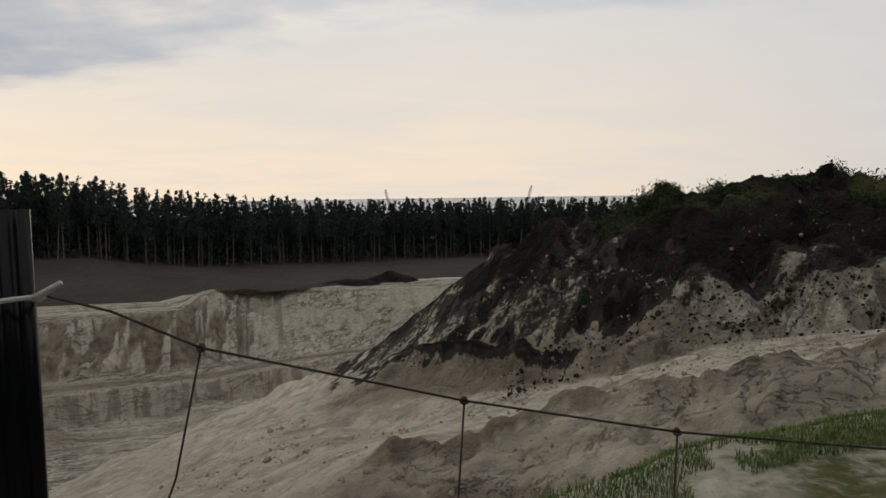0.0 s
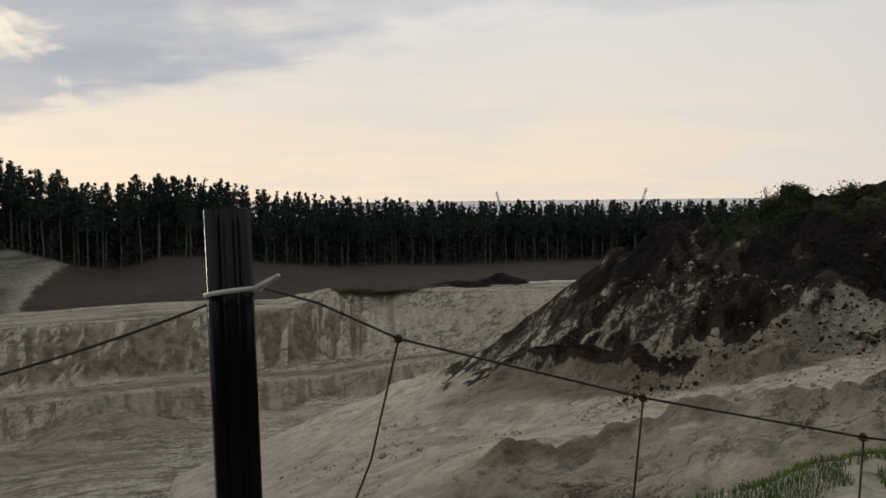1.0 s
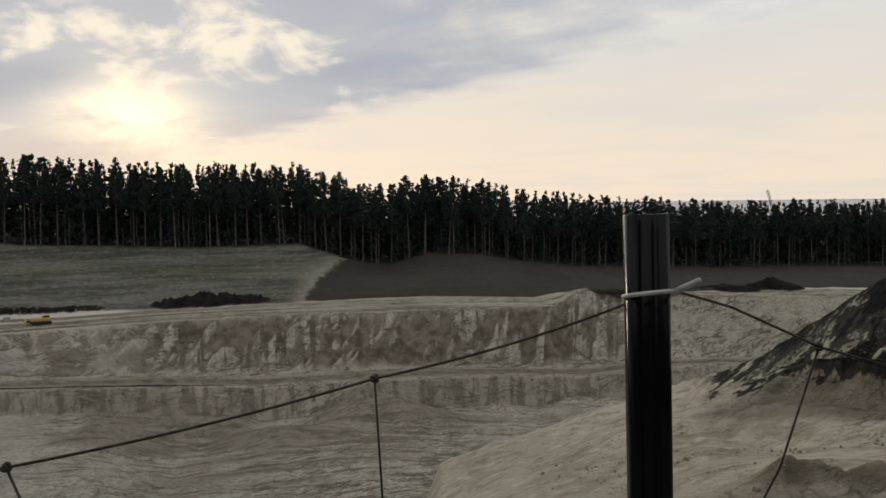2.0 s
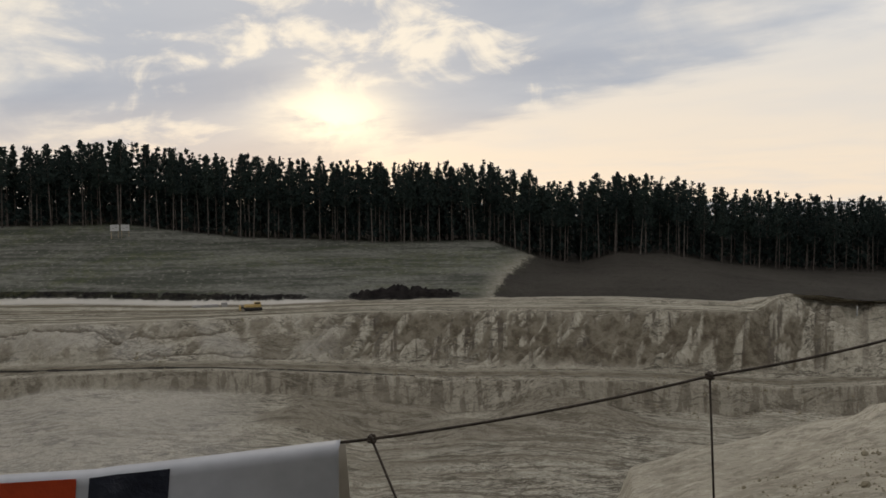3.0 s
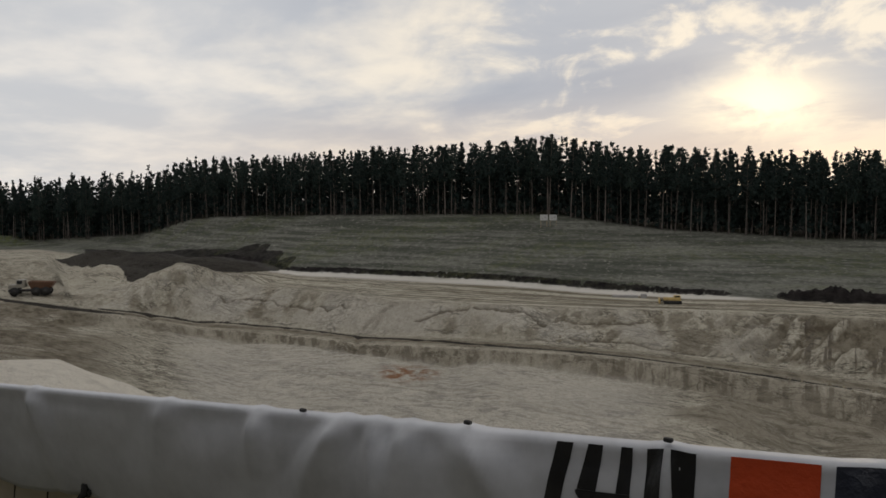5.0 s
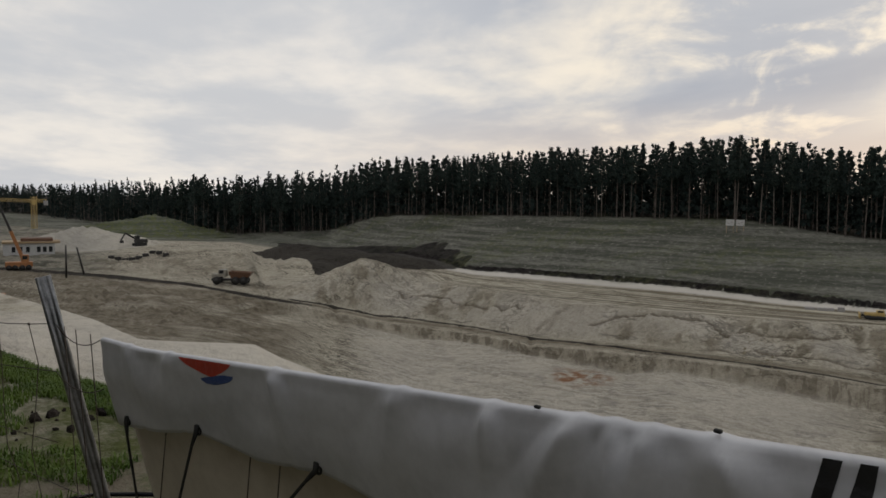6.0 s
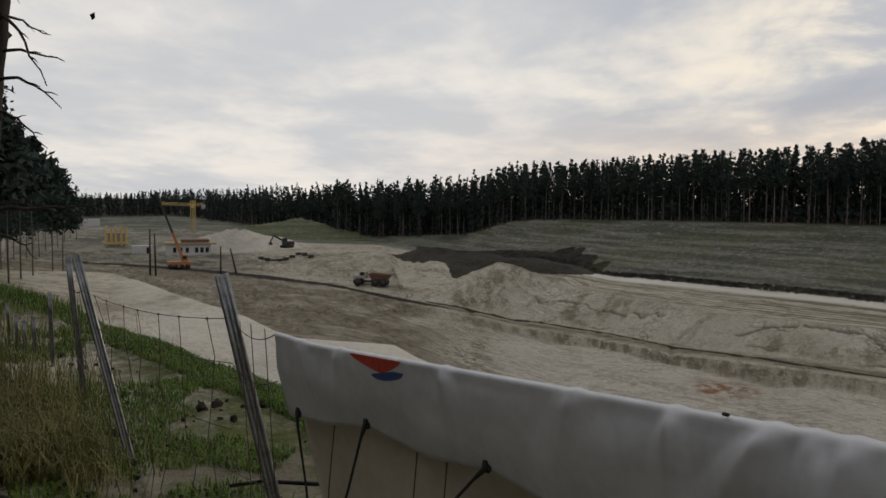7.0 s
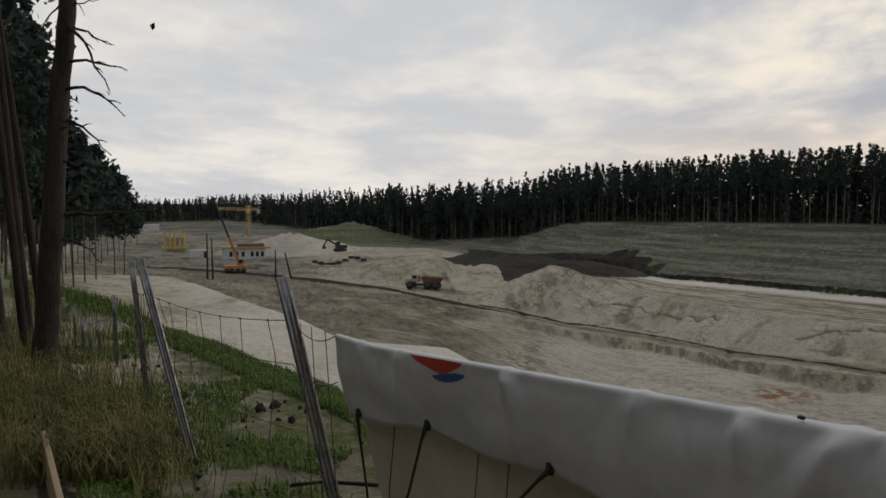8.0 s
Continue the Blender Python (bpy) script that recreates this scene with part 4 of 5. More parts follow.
def knot(p):
    bm = bmesh.new()
    for k in range(3):
        q = Euler((k * 1.0, k * 0.7, k * 2.0)).to_matrix()
        tube(bm, [p + q @ Vector((0.0045 * math.cos(a), 0.0045 * math.sin(a), 0.002 * k - 0.002)) for a in (0.9 * i for i in range(8))], 0.0019, 5)
    part("knot", bm, WIRE, fence)


wire("top_wire", [TIE, TIE.lerp(KNOTS[0], 0.45) + Vector((0, 0, 0.008)), *KNOTS, up_from_eye(0.602, 1.096, -0.356), up_from_eye(1.15, 1.35, -0.5)])
wire("top_wire", sagging([TIE, KNOT_A], 0.010) + sagging([KNOT_A, KNOT_L], 0.006) + sagging([KNOT_L, BAN_R], 0.0, 2))
wire("top_wire", sagging([BAN_L, B_WIRE, C_WIRE, D_WIRE], 0.05))
wire("lower_wire", sagging([BAN_L - Vector((0, 0, 0.17)), B_WIRE - Vector((0, 0, 0.18)), C_WIRE - Vector((0, 0, 0.2)), D_WIRE - Vector((0, 0, 0.2))], 0.04))
wire("lower_wire", sagging([B_WIRE - Vector((0, 0, 0.45)), C_WIRE - Vector((0, 0, 0.5)), D_WIRE - Vector((0, 0, 0.5))], 0.03))
wire("lower_wire", sagging([up_from_eye(-0.45, 0.92, -0.85), up_from_eye(-3.93, -1.42, -1.2), up_from_eye(-5.87, -2.8, -1.35)], 0.03))
for p, shift in ((KNOTS[0], (-0.085, 0.045)), (KNOTS[1], (-0.035, 0.05)), (KNOTS[2], (-0.03, 0.0)), (KNOT_A, (-0.01, 0.01)), (KNOT_L, (0.10, 0.03))):
    knot(p)
    low = p + Vector((shift[0] * 2.2, shift[1] * 2.0, -0.55))
    wire("stay_wire", [p, p.lerp(low, 0.3) + Vector((0.012, 0.0, 0)), p.lerp(low, 0.7) + Vector((-0.006, 0.004, 0)), low], 0.0015)
rng = np.random.default_rng(3)
for a, b, n in ((B_WIRE, C_WIRE, 8), (C_WIRE, D_WIRE, 6)):
    for k in range(1, n):
        f = (k + rng.uniform(-0.15, 0.15)) / n
        p = a.lerp(b, f)
        p.z -= 0.05 * 4 * f * (1 - f)
        pts = [p]
        for j in range(1, 7):
            pts.append(p + Vector((rng.normal(0, 0.018) + 0.01 * j, rng.normal(0, 0.018) + 0.015 * j, -0.17 * j)))
        wire("stay_wire", pts, 0.0018)
        knot(p)
for f in (0.25, 0.55, 0.8):
    p = BAN_L.lerp(B_WIRE, f)
    wire("stay_wire", [p, p + Vector((0.02, 0.02, -0.25)), p + Vector((0.05, 0.05, -0.6)), p + Vector((0.05, 0.06, -1.0))], 0.0018)


# ---- banner folded over the top wire ----
TOWARD = Vector((0.575, -0.818, 0))
FOLDS = [(0.416, 0.022, 0.1, 0.014), (0.350, 0.026, 0.9, 0.022), (0.3285, 0.018, -0.2, 0.012), (0.306, 0.022, 0.3, 0.016), (0.270, 0.022, -0.9, 0.030), (0.168, 0.010, 0.1, 0.006), (0.655, 0.022, -0.25, 0.022), (0.50, 0.014, 0.6, 0.030), (0.84, 0.012, 0.5, 0.035), (0.93, 0.010, -0.3, 0.03), (0.09, 0.006, 0.2, 0.012)]


def hem(s):
    """How far the front flap hangs down."""
    return float(np.interp(s, (0, 0.35, 0.557, 0.615, 0.71, 0.81, 0.90, 1.0), (0.36, 0.33, 0.272, 0.245, 0.265, 0.232, 0.265, 0.30)))


def sag(s):
    return 0.017 * min(1.0, s / 0.1, (1 - s) / 0.1)


def banner_point(s, v, lift=0.0):
    """A point of the front flap: s from the first to the last end, v metres below the fold."""
    p = BAN_R.lerp(BAN_L, s)
    p.z -= sag(s)
    out = 0.010 + 0.03 * (1 - math.exp(-v / 0.05)) + 0.05 * v * math.sin(5.5 * s + 0.8) - (0.14 + 0.16 * float(smooth(s, 0.34, 0.58))) * v
    for s0, size, slant, width in FOLDS:
        q = abs(s - s0 - slant * v * 0.25) / (0.7 * width + 0.08 * v)
        out += size * 1.6 * min(v / 0.03, 1) * (max(0.0, 1 - q) ** 1.1 - 0.03) * math.exp(-v / 0.13)
        p.z += (0.004 if s0 > 0.15 else 0.001) * max(0.0, 1 - abs(s - s0) / 0.010)
    out += 0.010 * noise.noise((s * 14, v * 9, 1.7)) * min(v / 0.05, 1)
    return p + TOWARD * (out + lift) - Vector((0, 0, v))


def sheet(ss, vs, at_point, name, mat, parent, label="", thick=0.0012):
    bm = bmesh.new()
    rows = [[bm.verts.new(at_point(s, v)) for s in ss] for v in vs]
    for a, b in zip(rows, rows[1:]):
        for k in range(len(ss) - 1):
            bm.faces.new((a[k], b[k], b[k + 1], a[k + 1]))
    ob = part(name, bm, mat, parent, label)
    if thick:
        m = ob.modifiers.new("thickness", "SOLIDIFY")
        m.thickness, m.offset = thick, -1
    return ob


BLACK_INK = mottled("black print", (0.008, 0.008, 0.009), (0.018, 0.018, 0.020), 6.0, 0.35, spec=0.5)
NAVY_INK = mottled("navy print", (0.012, 0.014, 0.024), (0.022, 0.026, 0.040), 6.0, 0.35, spec=0.5)
RED_INK = mottled("red print", (0.40, 0.045, 0.012), (0.52, 0.07, 0.02), 5.0, 0.4, spec=0.4)
LOGO_RED = mottled("logo red", (0.36, 0.03, 0.02), (0.48, 0.05, 0.03), 5.0, 0.4)
LOGO_BLUE = mottled("logo blue", (0.02, 0.045, 0.16), (0.03, 0.07, 0.22), 5.0, 0.4)
RUBBER = mottled("black rubber cord", (0.012, 0.012, 0.012), (0.03, 0.03, 0.03), 40.0, 0.6)
banner = thing("banner", "white vinyl banner with black and red print over the wire", "banner")
S = [k / 360 for k in range(361)]


def flap_point(s, f):
    v = f * hem(s)
    if f == 0:
        return banner_point(s, 0) + TOWARD * -0.012 + Vector((0, 0, 0.002))
    return banner_point(s, v)


flap = sheet(S, [0.0] + [(k / 26) ** 1.3 for k in range(1, 27)], flap_point, "front_flap", WHITE_VINYL, banner)


def back_point(s, v):
    p = BAN_R.lerp(BAN_L, s)
    p.z -= sag(s)
    return p - TOWARD * (0.03 + 0.26 * v + 0.03 * v * math.sin(4 * s) + 0.02 * noise.noise((s * 9, v * 4, 4.1))) - Vector((0, 0, v + 0.008))


sheet(S[::4], [0.0, 0.05, 0.1, 0.2, 0.3, 0.45, 0.6, 0.75, 0.9, 1.05], back_point, "back_sheet", BACK_VINYL, banner, "cream back side of the banner")


def print_patch(name, mat, s0, s1, v0, v1, slant=0.0, parent=flap, n=16, label=""):
    """A printed block on the flap between s0..s1 and v0..v1."""
    ss, vs = [k / n for k in range(n + 1)], [v0 + (v1 - v0) * k / 14 for k in range(15)]
    return sheet(ss, vs, lambda f, v: banner_point(s0 + (s1 - s0) * f + slant * v, v, 0.0022), name, mat, parent, label, 0)


def print_curve(name, mat, outline, parent=flap, lift=0.0024):
    """A printed shape from left and right edges: rows of (v, s_low, s_high)."""
    bm = bmesh.new()
    rows = [[bm.verts.new(banner_point(a + (b - a) * k / 12, v, lift)) for k in range(13)] for v, a, b in outline]
    for a, b in zip(rows, rows[1:]):
        for k in range(12):
            bm.faces.new((a[k], b[k], b[k + 1], a[k + 1]))
    return part(name, bm, mat, parent)

print_curve("black_print", BLACK_INK, [(0.004 + 0.084 * k / 12, 0.2120 + 0.005 * k / 12, 0.2203 + 0.005 * k / 12) for k in range(13)])
print_curve("black_print", BLACK_INK, [(0.004 + 0.060 * k / 10, 0.1975 + 0.002 * k / 10, 0.2047 + 0.004 * k / 10) for k in range(11)])
print_curve("black_print", BLACK_INK, [(0.0642 + 0.026 * k / 8, 0.1836, 0.2096 - 0.011 * (k / 8) ** 2) for k in range(9)])
print_curve("black_print", BLACK_INK, [(0.004 + 0.060 * k / 10, 0.1836, 0.1889 + 0.0012 * k / 10) for k in range(11)])
print_curve("black_print", BLACK_INK, [(0.004 + 0.090 * k / 12, 0.1694, 0.1770) for k in range(13)])
print_curve("black_print", BLACK_INK, [(0.004 + 0.096 * k / 12, 0.1555, 0.1665 - 0.0035 * k / 12) for k in range(13)])
print_curve("red_print", RED_INK, [(0.003 + 0.27 * k / 24, 0.1065, 0.1412) for k in range(25)])
print_curve("navy_print", NAVY_INK, [(0.003 + 0.27 * k / 24, 0.0678, 0.1012) for k in range(25)])
# a round emblem that the fold cuts in half: red above, a white wave, blue below
print_curve("red_emblem", LOGO_RED, [(0.004 + 0.042 * f, 0.722 + 0.034 * f ** 1.5, 0.816 - 0.052 * f ** 1.6) for f in (k / 12 for k in range(13))])
print_curve("blue_emblem", LOGO_BLUE, [(0.036 + 0.032 * f, 0.7205 + 0.034 * f ** 2.2, 0.737 + 0.046 * min(1.0, 1.6 * f) - 0.014 * f ** 3) for f in (k / 12 for k in range(13))])


def eyelet(s, v, to):
    """A dark eyelet on the hem, with a hook and an elastic cord to a point."""
    p = banner_point(s, v, 0.004)
    bm = bmesh.new()
    tube(bm, [p + ALONG * (0.010 * math.cos(a)) + Vector((0, 0, 0.010 * math.sin(a))) for a in (2 * math.pi * k / 12 for k in range(13))], 0.0035, 6)
    ring = part("eyelet", bm, RUBBER, flap)
    bm = bmesh.new()
    to = p + Vector(to)
    tube(bm, [p + TOWARD * 0.006 + Vector((0, 0, 0.02)), p + TOWARD * 0.008, p.lerp(to, 0.1) + TOWARD * 0.01, p.lerp(to, 0.5), to], [0.007, 0.008, 0.0045, 0.0042, 0.0042], 7)
    part("cord", bm, RUBBER, banner, "black elastic cord")


eyelet(0.965, hem(0.965) - 0.02, (0.02, 0.05, -0.5))
eyelet(0.8076, hem(0.8076) - 0.01, (-0.06, -0.12, -0.42))
eyelet(0.6146, hem(0.6146) - 0.01, (-0.26, -0.24, -0.36))
for s, drop in ((0.90, 0.9), (0.74, 0.9), (0.69, 0.9)):
    p = banner_point(s, hem(s), 0.0)
    bm = bmesh.new()
    tube(bm, [p - TOWARD * 0.03, p + Vector((0.01, 0.01, -0.2)), p + Vector((-0.01, 0.0, -0.45)), p + Vector((0.0, 0.02, -drop))], 0.0019, 6)
    part("stay_wire", bm, WIRE, fence)
# dark blocks on the top edge; the one at 0.270 stands for a fold's black tip
for s in (0.270, 0.381, 0.168):
    bm = bmesh.new()
    box(bm, (0.012, 0.008, 0.006), Matrix.Translation(banner_point(s, 0.0) + Vector((0, 0, 0.006))) @ Euler((0, 0, radians(33))).to_matrix().to_4x4(), 0.002)
    part("clip", bm, RUBBER, banner)


# ---- near pines on the rim ----
def rim_pine(bearing, distance, height, rng, lean=(0, 0), crown_from=0.45, clumps=46, leaves=60, leaf=0.16, girth=1.0, spread=2.2):
    tv, tf, cv, cf = pine_arrays(rng, height, clumps, leaves, leaf, crown_from, spread)
    x, y = at(bearing, distance)
    ob = thing("pine_tree", "tall pine with a long bare trunk on the rim", "tree", "pines on the rim", Matrix.LocRotScale((x, y, surface(x, y) - 0.15), Euler((lean[0], lean[1], 0)), None) @ Matrix.Rotation(rng.random() * 6, 4, "Z"))
    # near trunks take the darker bark in place of the wood's shade
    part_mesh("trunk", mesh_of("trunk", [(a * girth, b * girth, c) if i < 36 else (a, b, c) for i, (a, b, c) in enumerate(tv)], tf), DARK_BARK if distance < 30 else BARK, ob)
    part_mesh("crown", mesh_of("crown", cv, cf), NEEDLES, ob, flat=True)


rng = np.random.default_rng(21)
RIM_PINES = [(120.7, 13.6, 12, 0.62, 0.55), (121.5, 13.0, 12, 0.6, 0.5), (121.9, 11.5, 11.5, 0.6, 0.55), (120.4, 50, 14, 0.32, 0.6), (119.9, 52, 14, 0.28, 0.6), (119.3, 60, 13.5, 0.28, 0.55), (118.9, 70, 13, 0.3, 0.55), (118.0, 52, 9.3, 0.56, 0.6), (117.3, 58, 9.5, 0.58, 0.6), (116.6, 64, 9.5, 0.6, 0.6), (115.4, 86, 11.0, 0.5, 0.6), (114.8, 92, 11.5, 0.48, 0.6), (118.6, 51, 9.5, 0.5, 0.6), (120.9, 50, 13, 0.38, 0.6), (120.4, 62, 14, 0.38, 0.6), (119.8, 70, 14, 0.4, 0.6), (119.3, 86, 15, 0.35, 0.6), (123.0, 12.5, 12, 0.6, 0.6), (122.6, 26, 13, 0.3, 0.6), (121.9, 36, 13, 0.3, 0.5), (123.6, 20, 14, 0.45, 0.9), (122.9, 34, 13, 0.28, 0.7), (122.2, 46, 14, 0.25, 0.6), (121.9, 60, 14, 0.2, 0.6), (124.2, 30, 14, 0.3, 0.7),
             (121.3, 75, 13, 0.3, 0.55), (120.7, 90, 14, 0.3, 0.5)]
far_row = [(120.3 - 0.36 * k, 96 + 11.5 * k + 14 * (k % 3), 18.5 + 1.4 * math.sin(k * 2.1), 0.38 + 0.08 * math.sin(k * 1.7), 0.75) for k in range(19)]
back_row = [(121.6 - 0.42 * k, 125 + 13 * k + 10 * (k % 2), 18.5, 0.2, 0.6) for k in range(17)]
for b, d, h, cf, girth in RIM_PINES + far_row + back_row:
    near = d < 50
    rim_pine(b, d, h, rng, (rng.normal(0, 0.02) + (0.06 if d < 14 else 0), rng.normal(0, 0.02) + (0.035 if d < 14 else 0)), cf, 46 if near else 44, 60 if near else 26, 0.16 if near else 0.32, girth * 1.15, 1.4 if near else 0.15 * h)


def dead_pine():
    """A bare, dead trunk with broken side limbs."""
    rng = np.random.default_rng(5)
    base = up_from_eye(-8.94, -5.43, -1.95)
    ob = thing("dead_pine", "dead pine with a dark bare trunk and broken limbs", "tree", "", Matrix.Translation(base))
    top = Vector((-0.27, 0.48, 7.0))
    pts = [Vector((0.015, -0.03, -0.35)), Vector((-0.03, 0.06, 0.9)), Vector((-0.10, 0.18, 2.8)), Vector((-0.16, 0.30, 4.2)), top * 0.8, top]
    bm = bmesh.new()
    dense = []
    for a, b in zip(pts, pts[1:]):
        dense += [a.lerp(b, k / 8) + Vector((noise.noise((k * 0.7, a.z, 0.3)) * 0.02, noise.noise((k * 0.7, a.z, 5.3)) * 0.02, 0)) for k in range(8)]
    dense.append(pts[-1])
    tube(bm, dense, [0.132 - 0.078 * k / (len(dense) - 1) + 0.006 * noise.noise((k * 1.3, 2.0, 0)) for k in range(len(dense))], 14)
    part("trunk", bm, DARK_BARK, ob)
    right = Vector((0.49, 0.87, 0)).normalized()

    def limb(z, length, rise, side, thick, droop, away=0.0):
        f = z / 7.0
        start = Vector((-0.27 * f, 0.48 * f, z))
        way = right * side + Vector((-right.y, right.x, 0)) * away
        bm = bmesh.new()
        line = []
        for k in range(9):
            q = k / 8
            line.append(start + way * (length * q) + Vector((0, 0, rise * q - droop * q * q)) + Vector((rng.normal(0, 0.012), rng.normal(0, 0.012), rng.normal(0, 0.014))) * (k > 0))
        tube(bm, line, [thick * (1 - 0.8 * k / 8) for k in range(9)], 6)
        for k in (4, 6):
            twig = line[k] + way * (0.12 + 0.1 * rng.random()) * length + Vector((0, 0, rng.uniform(-0.14, 0.10)))
            tube(bm, [line[k], line[k].lerp(twig, 0.5) + Vector((0, 0, 0.01)), twig], [thick * 0.4, thick * 0.3, 0.002], 5)
        part("limb", bm, DARK_BARK, ob)

    for z, length, rise, side, thick, droop, away in ((2.30, 0.62, 0.10, 1, 0.014, 0.42, 0.2), (2.75, 0.72, 0.05, 1, 0.02, 0.45, 0.1), (2.62, 0.55, 0.12, 1, 0.012, 0.12, -0.4), (3.05, 1.05, 0.22, 1, 0.022, 0.55, 0.0), (3.35, 0.72, -0.02, 1, 0.022, 0.10, 0.3),
                                                      (3.72, 1.0, -0.25, 1, 0.024, 0.55, -0.2), (3.70, 0.55, -0.05, 1, 0.018, 0.18, 0.3), (3.92, 0.52, 0.04, 1, 0.014, 0.04, 0.0), (4.25, 0.38, 0.02, 1, 0.013, 0.2, 0.4), (4.75, 0.9, 0.35, 1, 0.02, 0.1, 0.0), (4.72, 0.42, 0.0, 1, 0.013, 0.55, 0.1),
                                                      (5.3, 1.0, 0.3, 1, 0.022, 0.2, 0.1), (4.35, 0.5, 0.35, -1, 0.016, -0.1, 0.2), (3.95, 0.55, 0.0, -1, 0.014, 0.3, 0.0), (3.45, 0.3, -0.05, -1, 0.016, 0.1, 0.3), (4.9, 0.4, 0.1, -1, 0.014, 0.0, 0.0), (1.5, 0.5, 0.05, 1, 0.018, 0.3, 0.5), (1.75, 0.8, 0.02, 1, 0.03, -0.02, 0.8)):
        limb(z, length, rise, side, thick, droop, away)


dead_pine()


def shade_pines():
    """The rim wood carried on unseen behind the lookout, added to shade the near things."""
    rng = np.random.default_rng(31)
    tv, tf, cv, cf = pine_arrays(rng, 13.0, 60, 24, 0.42, 0.12, 3.0)
    first = None
    for k in range(33):
        b, d = 146 + 5.0 * k + rng.normal(0, 2), 12.5 + 5.0 * (k % 3) + rng.uniform(-1, 1)
        x, y = at(b, d)
        m = Matrix.Translation((x, y, -0.2)) @ Euler((0, 0, rng.random() * 6.28)).to_matrix().to_4x4()
        if first is None:
            first = thing("pine_tree", "dense unseen pine added behind the lookout for shade", "tree", "pines behind", m)
            part_mesh("trunk", mesh_of("trunk", tv, tf), BARK, first)
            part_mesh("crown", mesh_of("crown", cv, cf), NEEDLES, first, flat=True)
        else:
            copy_thing(first, m)


shade_pines()


# ---- grass, shrubs and clods ----
GRASS = mottled("green grass", (0.034, 0.072, 0.011), (0.12, 0.178, 0.030), 1.5, 0.7, 0.0, spec=0.2)
DRY_GRASS = mottled("dry marram grass", (0.055, 0.060, 0.017), (0.21, 0.185, 0.070), 2.0, 0.75, 0.0, spec=0.2)
LEAF = mottled("shrub leaves", (0.012, 0.025, 0.008), (0.048, 0.070, 0.022), 1.5, 0.7, 0.0, spec=0.2)
CLOD = mottled("peaty clods", (0.008, 0.007, 0.006), (0.045, 0.037, 0.032), 3.0, 0.95, 0.6, 0.05, spec=0.1)
SAND_CLOD = mottled("sand clods", (0.17, 0.15, 0.105), (0.34, 0.30, 0.22), 3.0, 0.95, 0.6, 0.05, spec=0.1)


def blades(places, lengths, widths, mat, name, label, rng, droop=0.5, spread=(0.15, 0.6)):
    """Grass blades as bent, tapering strips."""
    verts, faces = [], []
    for (x, y, z), l, w in zip(places, lengths, widths):
        a = rng.random() * 6.283
        dx, dy = math.cos(a), math.sin(a)
        lean = rng.uniform(*spread)
        n = len(verts)
        sx, sy = -dy * w, dx * w
        mx, my, mz = x + dx * l * lean * 0.35, y + dy * l * lean * 0.35, z + l * 0.6
        tx, ty, tz = x + dx * l * lean, y + dy * l * lean, z + l * (1 - droop * lean)
        verts += [(x - sx, y - sy, z - 0.02), (x + sx, y + sy, z - 0.02), (mx + sx * 0.7, my + sy * 0.7, mz), (mx - sx * 0.7, my - sy * 0.7, mz), (tx, ty, tz)]
        faces += [(n, n + 1, n + 2, n + 3), (n + 3, n + 2, n + 4)]
    ob = part_mesh(name, mesh_of(name, verts, faces), mat, None, flat=True)
    return tagged(ob, label, "grass", kind="stuff")


def scatter(rng, count, b0, b1, d0, d1, patch, limit, seed):
    """Places on the ground within bearings and distances, in patches."""
    bs, dd = rng.uniform(b0, b1, count), np.sqrt(rng.uniform(d0 * d0, d1 * d1, count))
    xs, ys = -np.sin(np.radians(bs)) * dd, np.cos(np.radians(bs)) * dd
    keep = rough(xs / patch, ys / patch, seed, 3) > limit
    return [(float(x), float(y), surface(x, y)) for x, y in zip(xs[keep], ys[keep])]


rng = np.random.default_rng(11)
p = scatter(rng, 52000, 94, 121, 3.6, 13, 1.1, 0.02, 61)
p = [q for q in p if math.hypot(q[0], q[1]) < np.interp(math.degrees(math.atan2(-q[0], q[1])), [r[0] for r in RIM], [r[1] for r in RIM]) + 0.4]
for b in rng.uniform(97, 121, 16000):
    edge_d = np.interp(b, [r[0] for r in RIM], [r[1] for r in RIM])
    x, y = at(b, edge_d * rng.uniform(0.84, 1.03))
    p.append((x, y, surface(x, y)))
blades(p, rng.uniform(0.03, 0.10, len(p)), np.full(len(p), 0.006), GRASS, "rim_grass", "patchy green grass on the sandy rim", rng, 0.5, (0.4, 1.3))
p = scatter(rng, 8000, 114.5, 122, 12, 36, 2.5, -0.1, 62)
blades(p, rng.uniform(0.08, 0.25, len(p)), np.full(len(p), 0.008), GRASS, "far_rim_grass", "green grass along the far rim", rng)
p = scatter(rng, 34000, -36, -4, 4.2, 8.4, 0.9, -0.05, 63)
p = [q for q in p if math.hypot(q[0], q[1]) > np.interp(math.degrees(math.atan2(-q[0], q[1])), [r[0] for r in RIM], [r[1] for r in RIM]) - 1.1]
blades(p, rng.uniform(0.03, 0.09, len(p)), np.full(len(p), 0.0032), GRASS, "edge_grass", "green grass along the sandy edge", rng, 0.5, (0.4, 1.3))
p = []
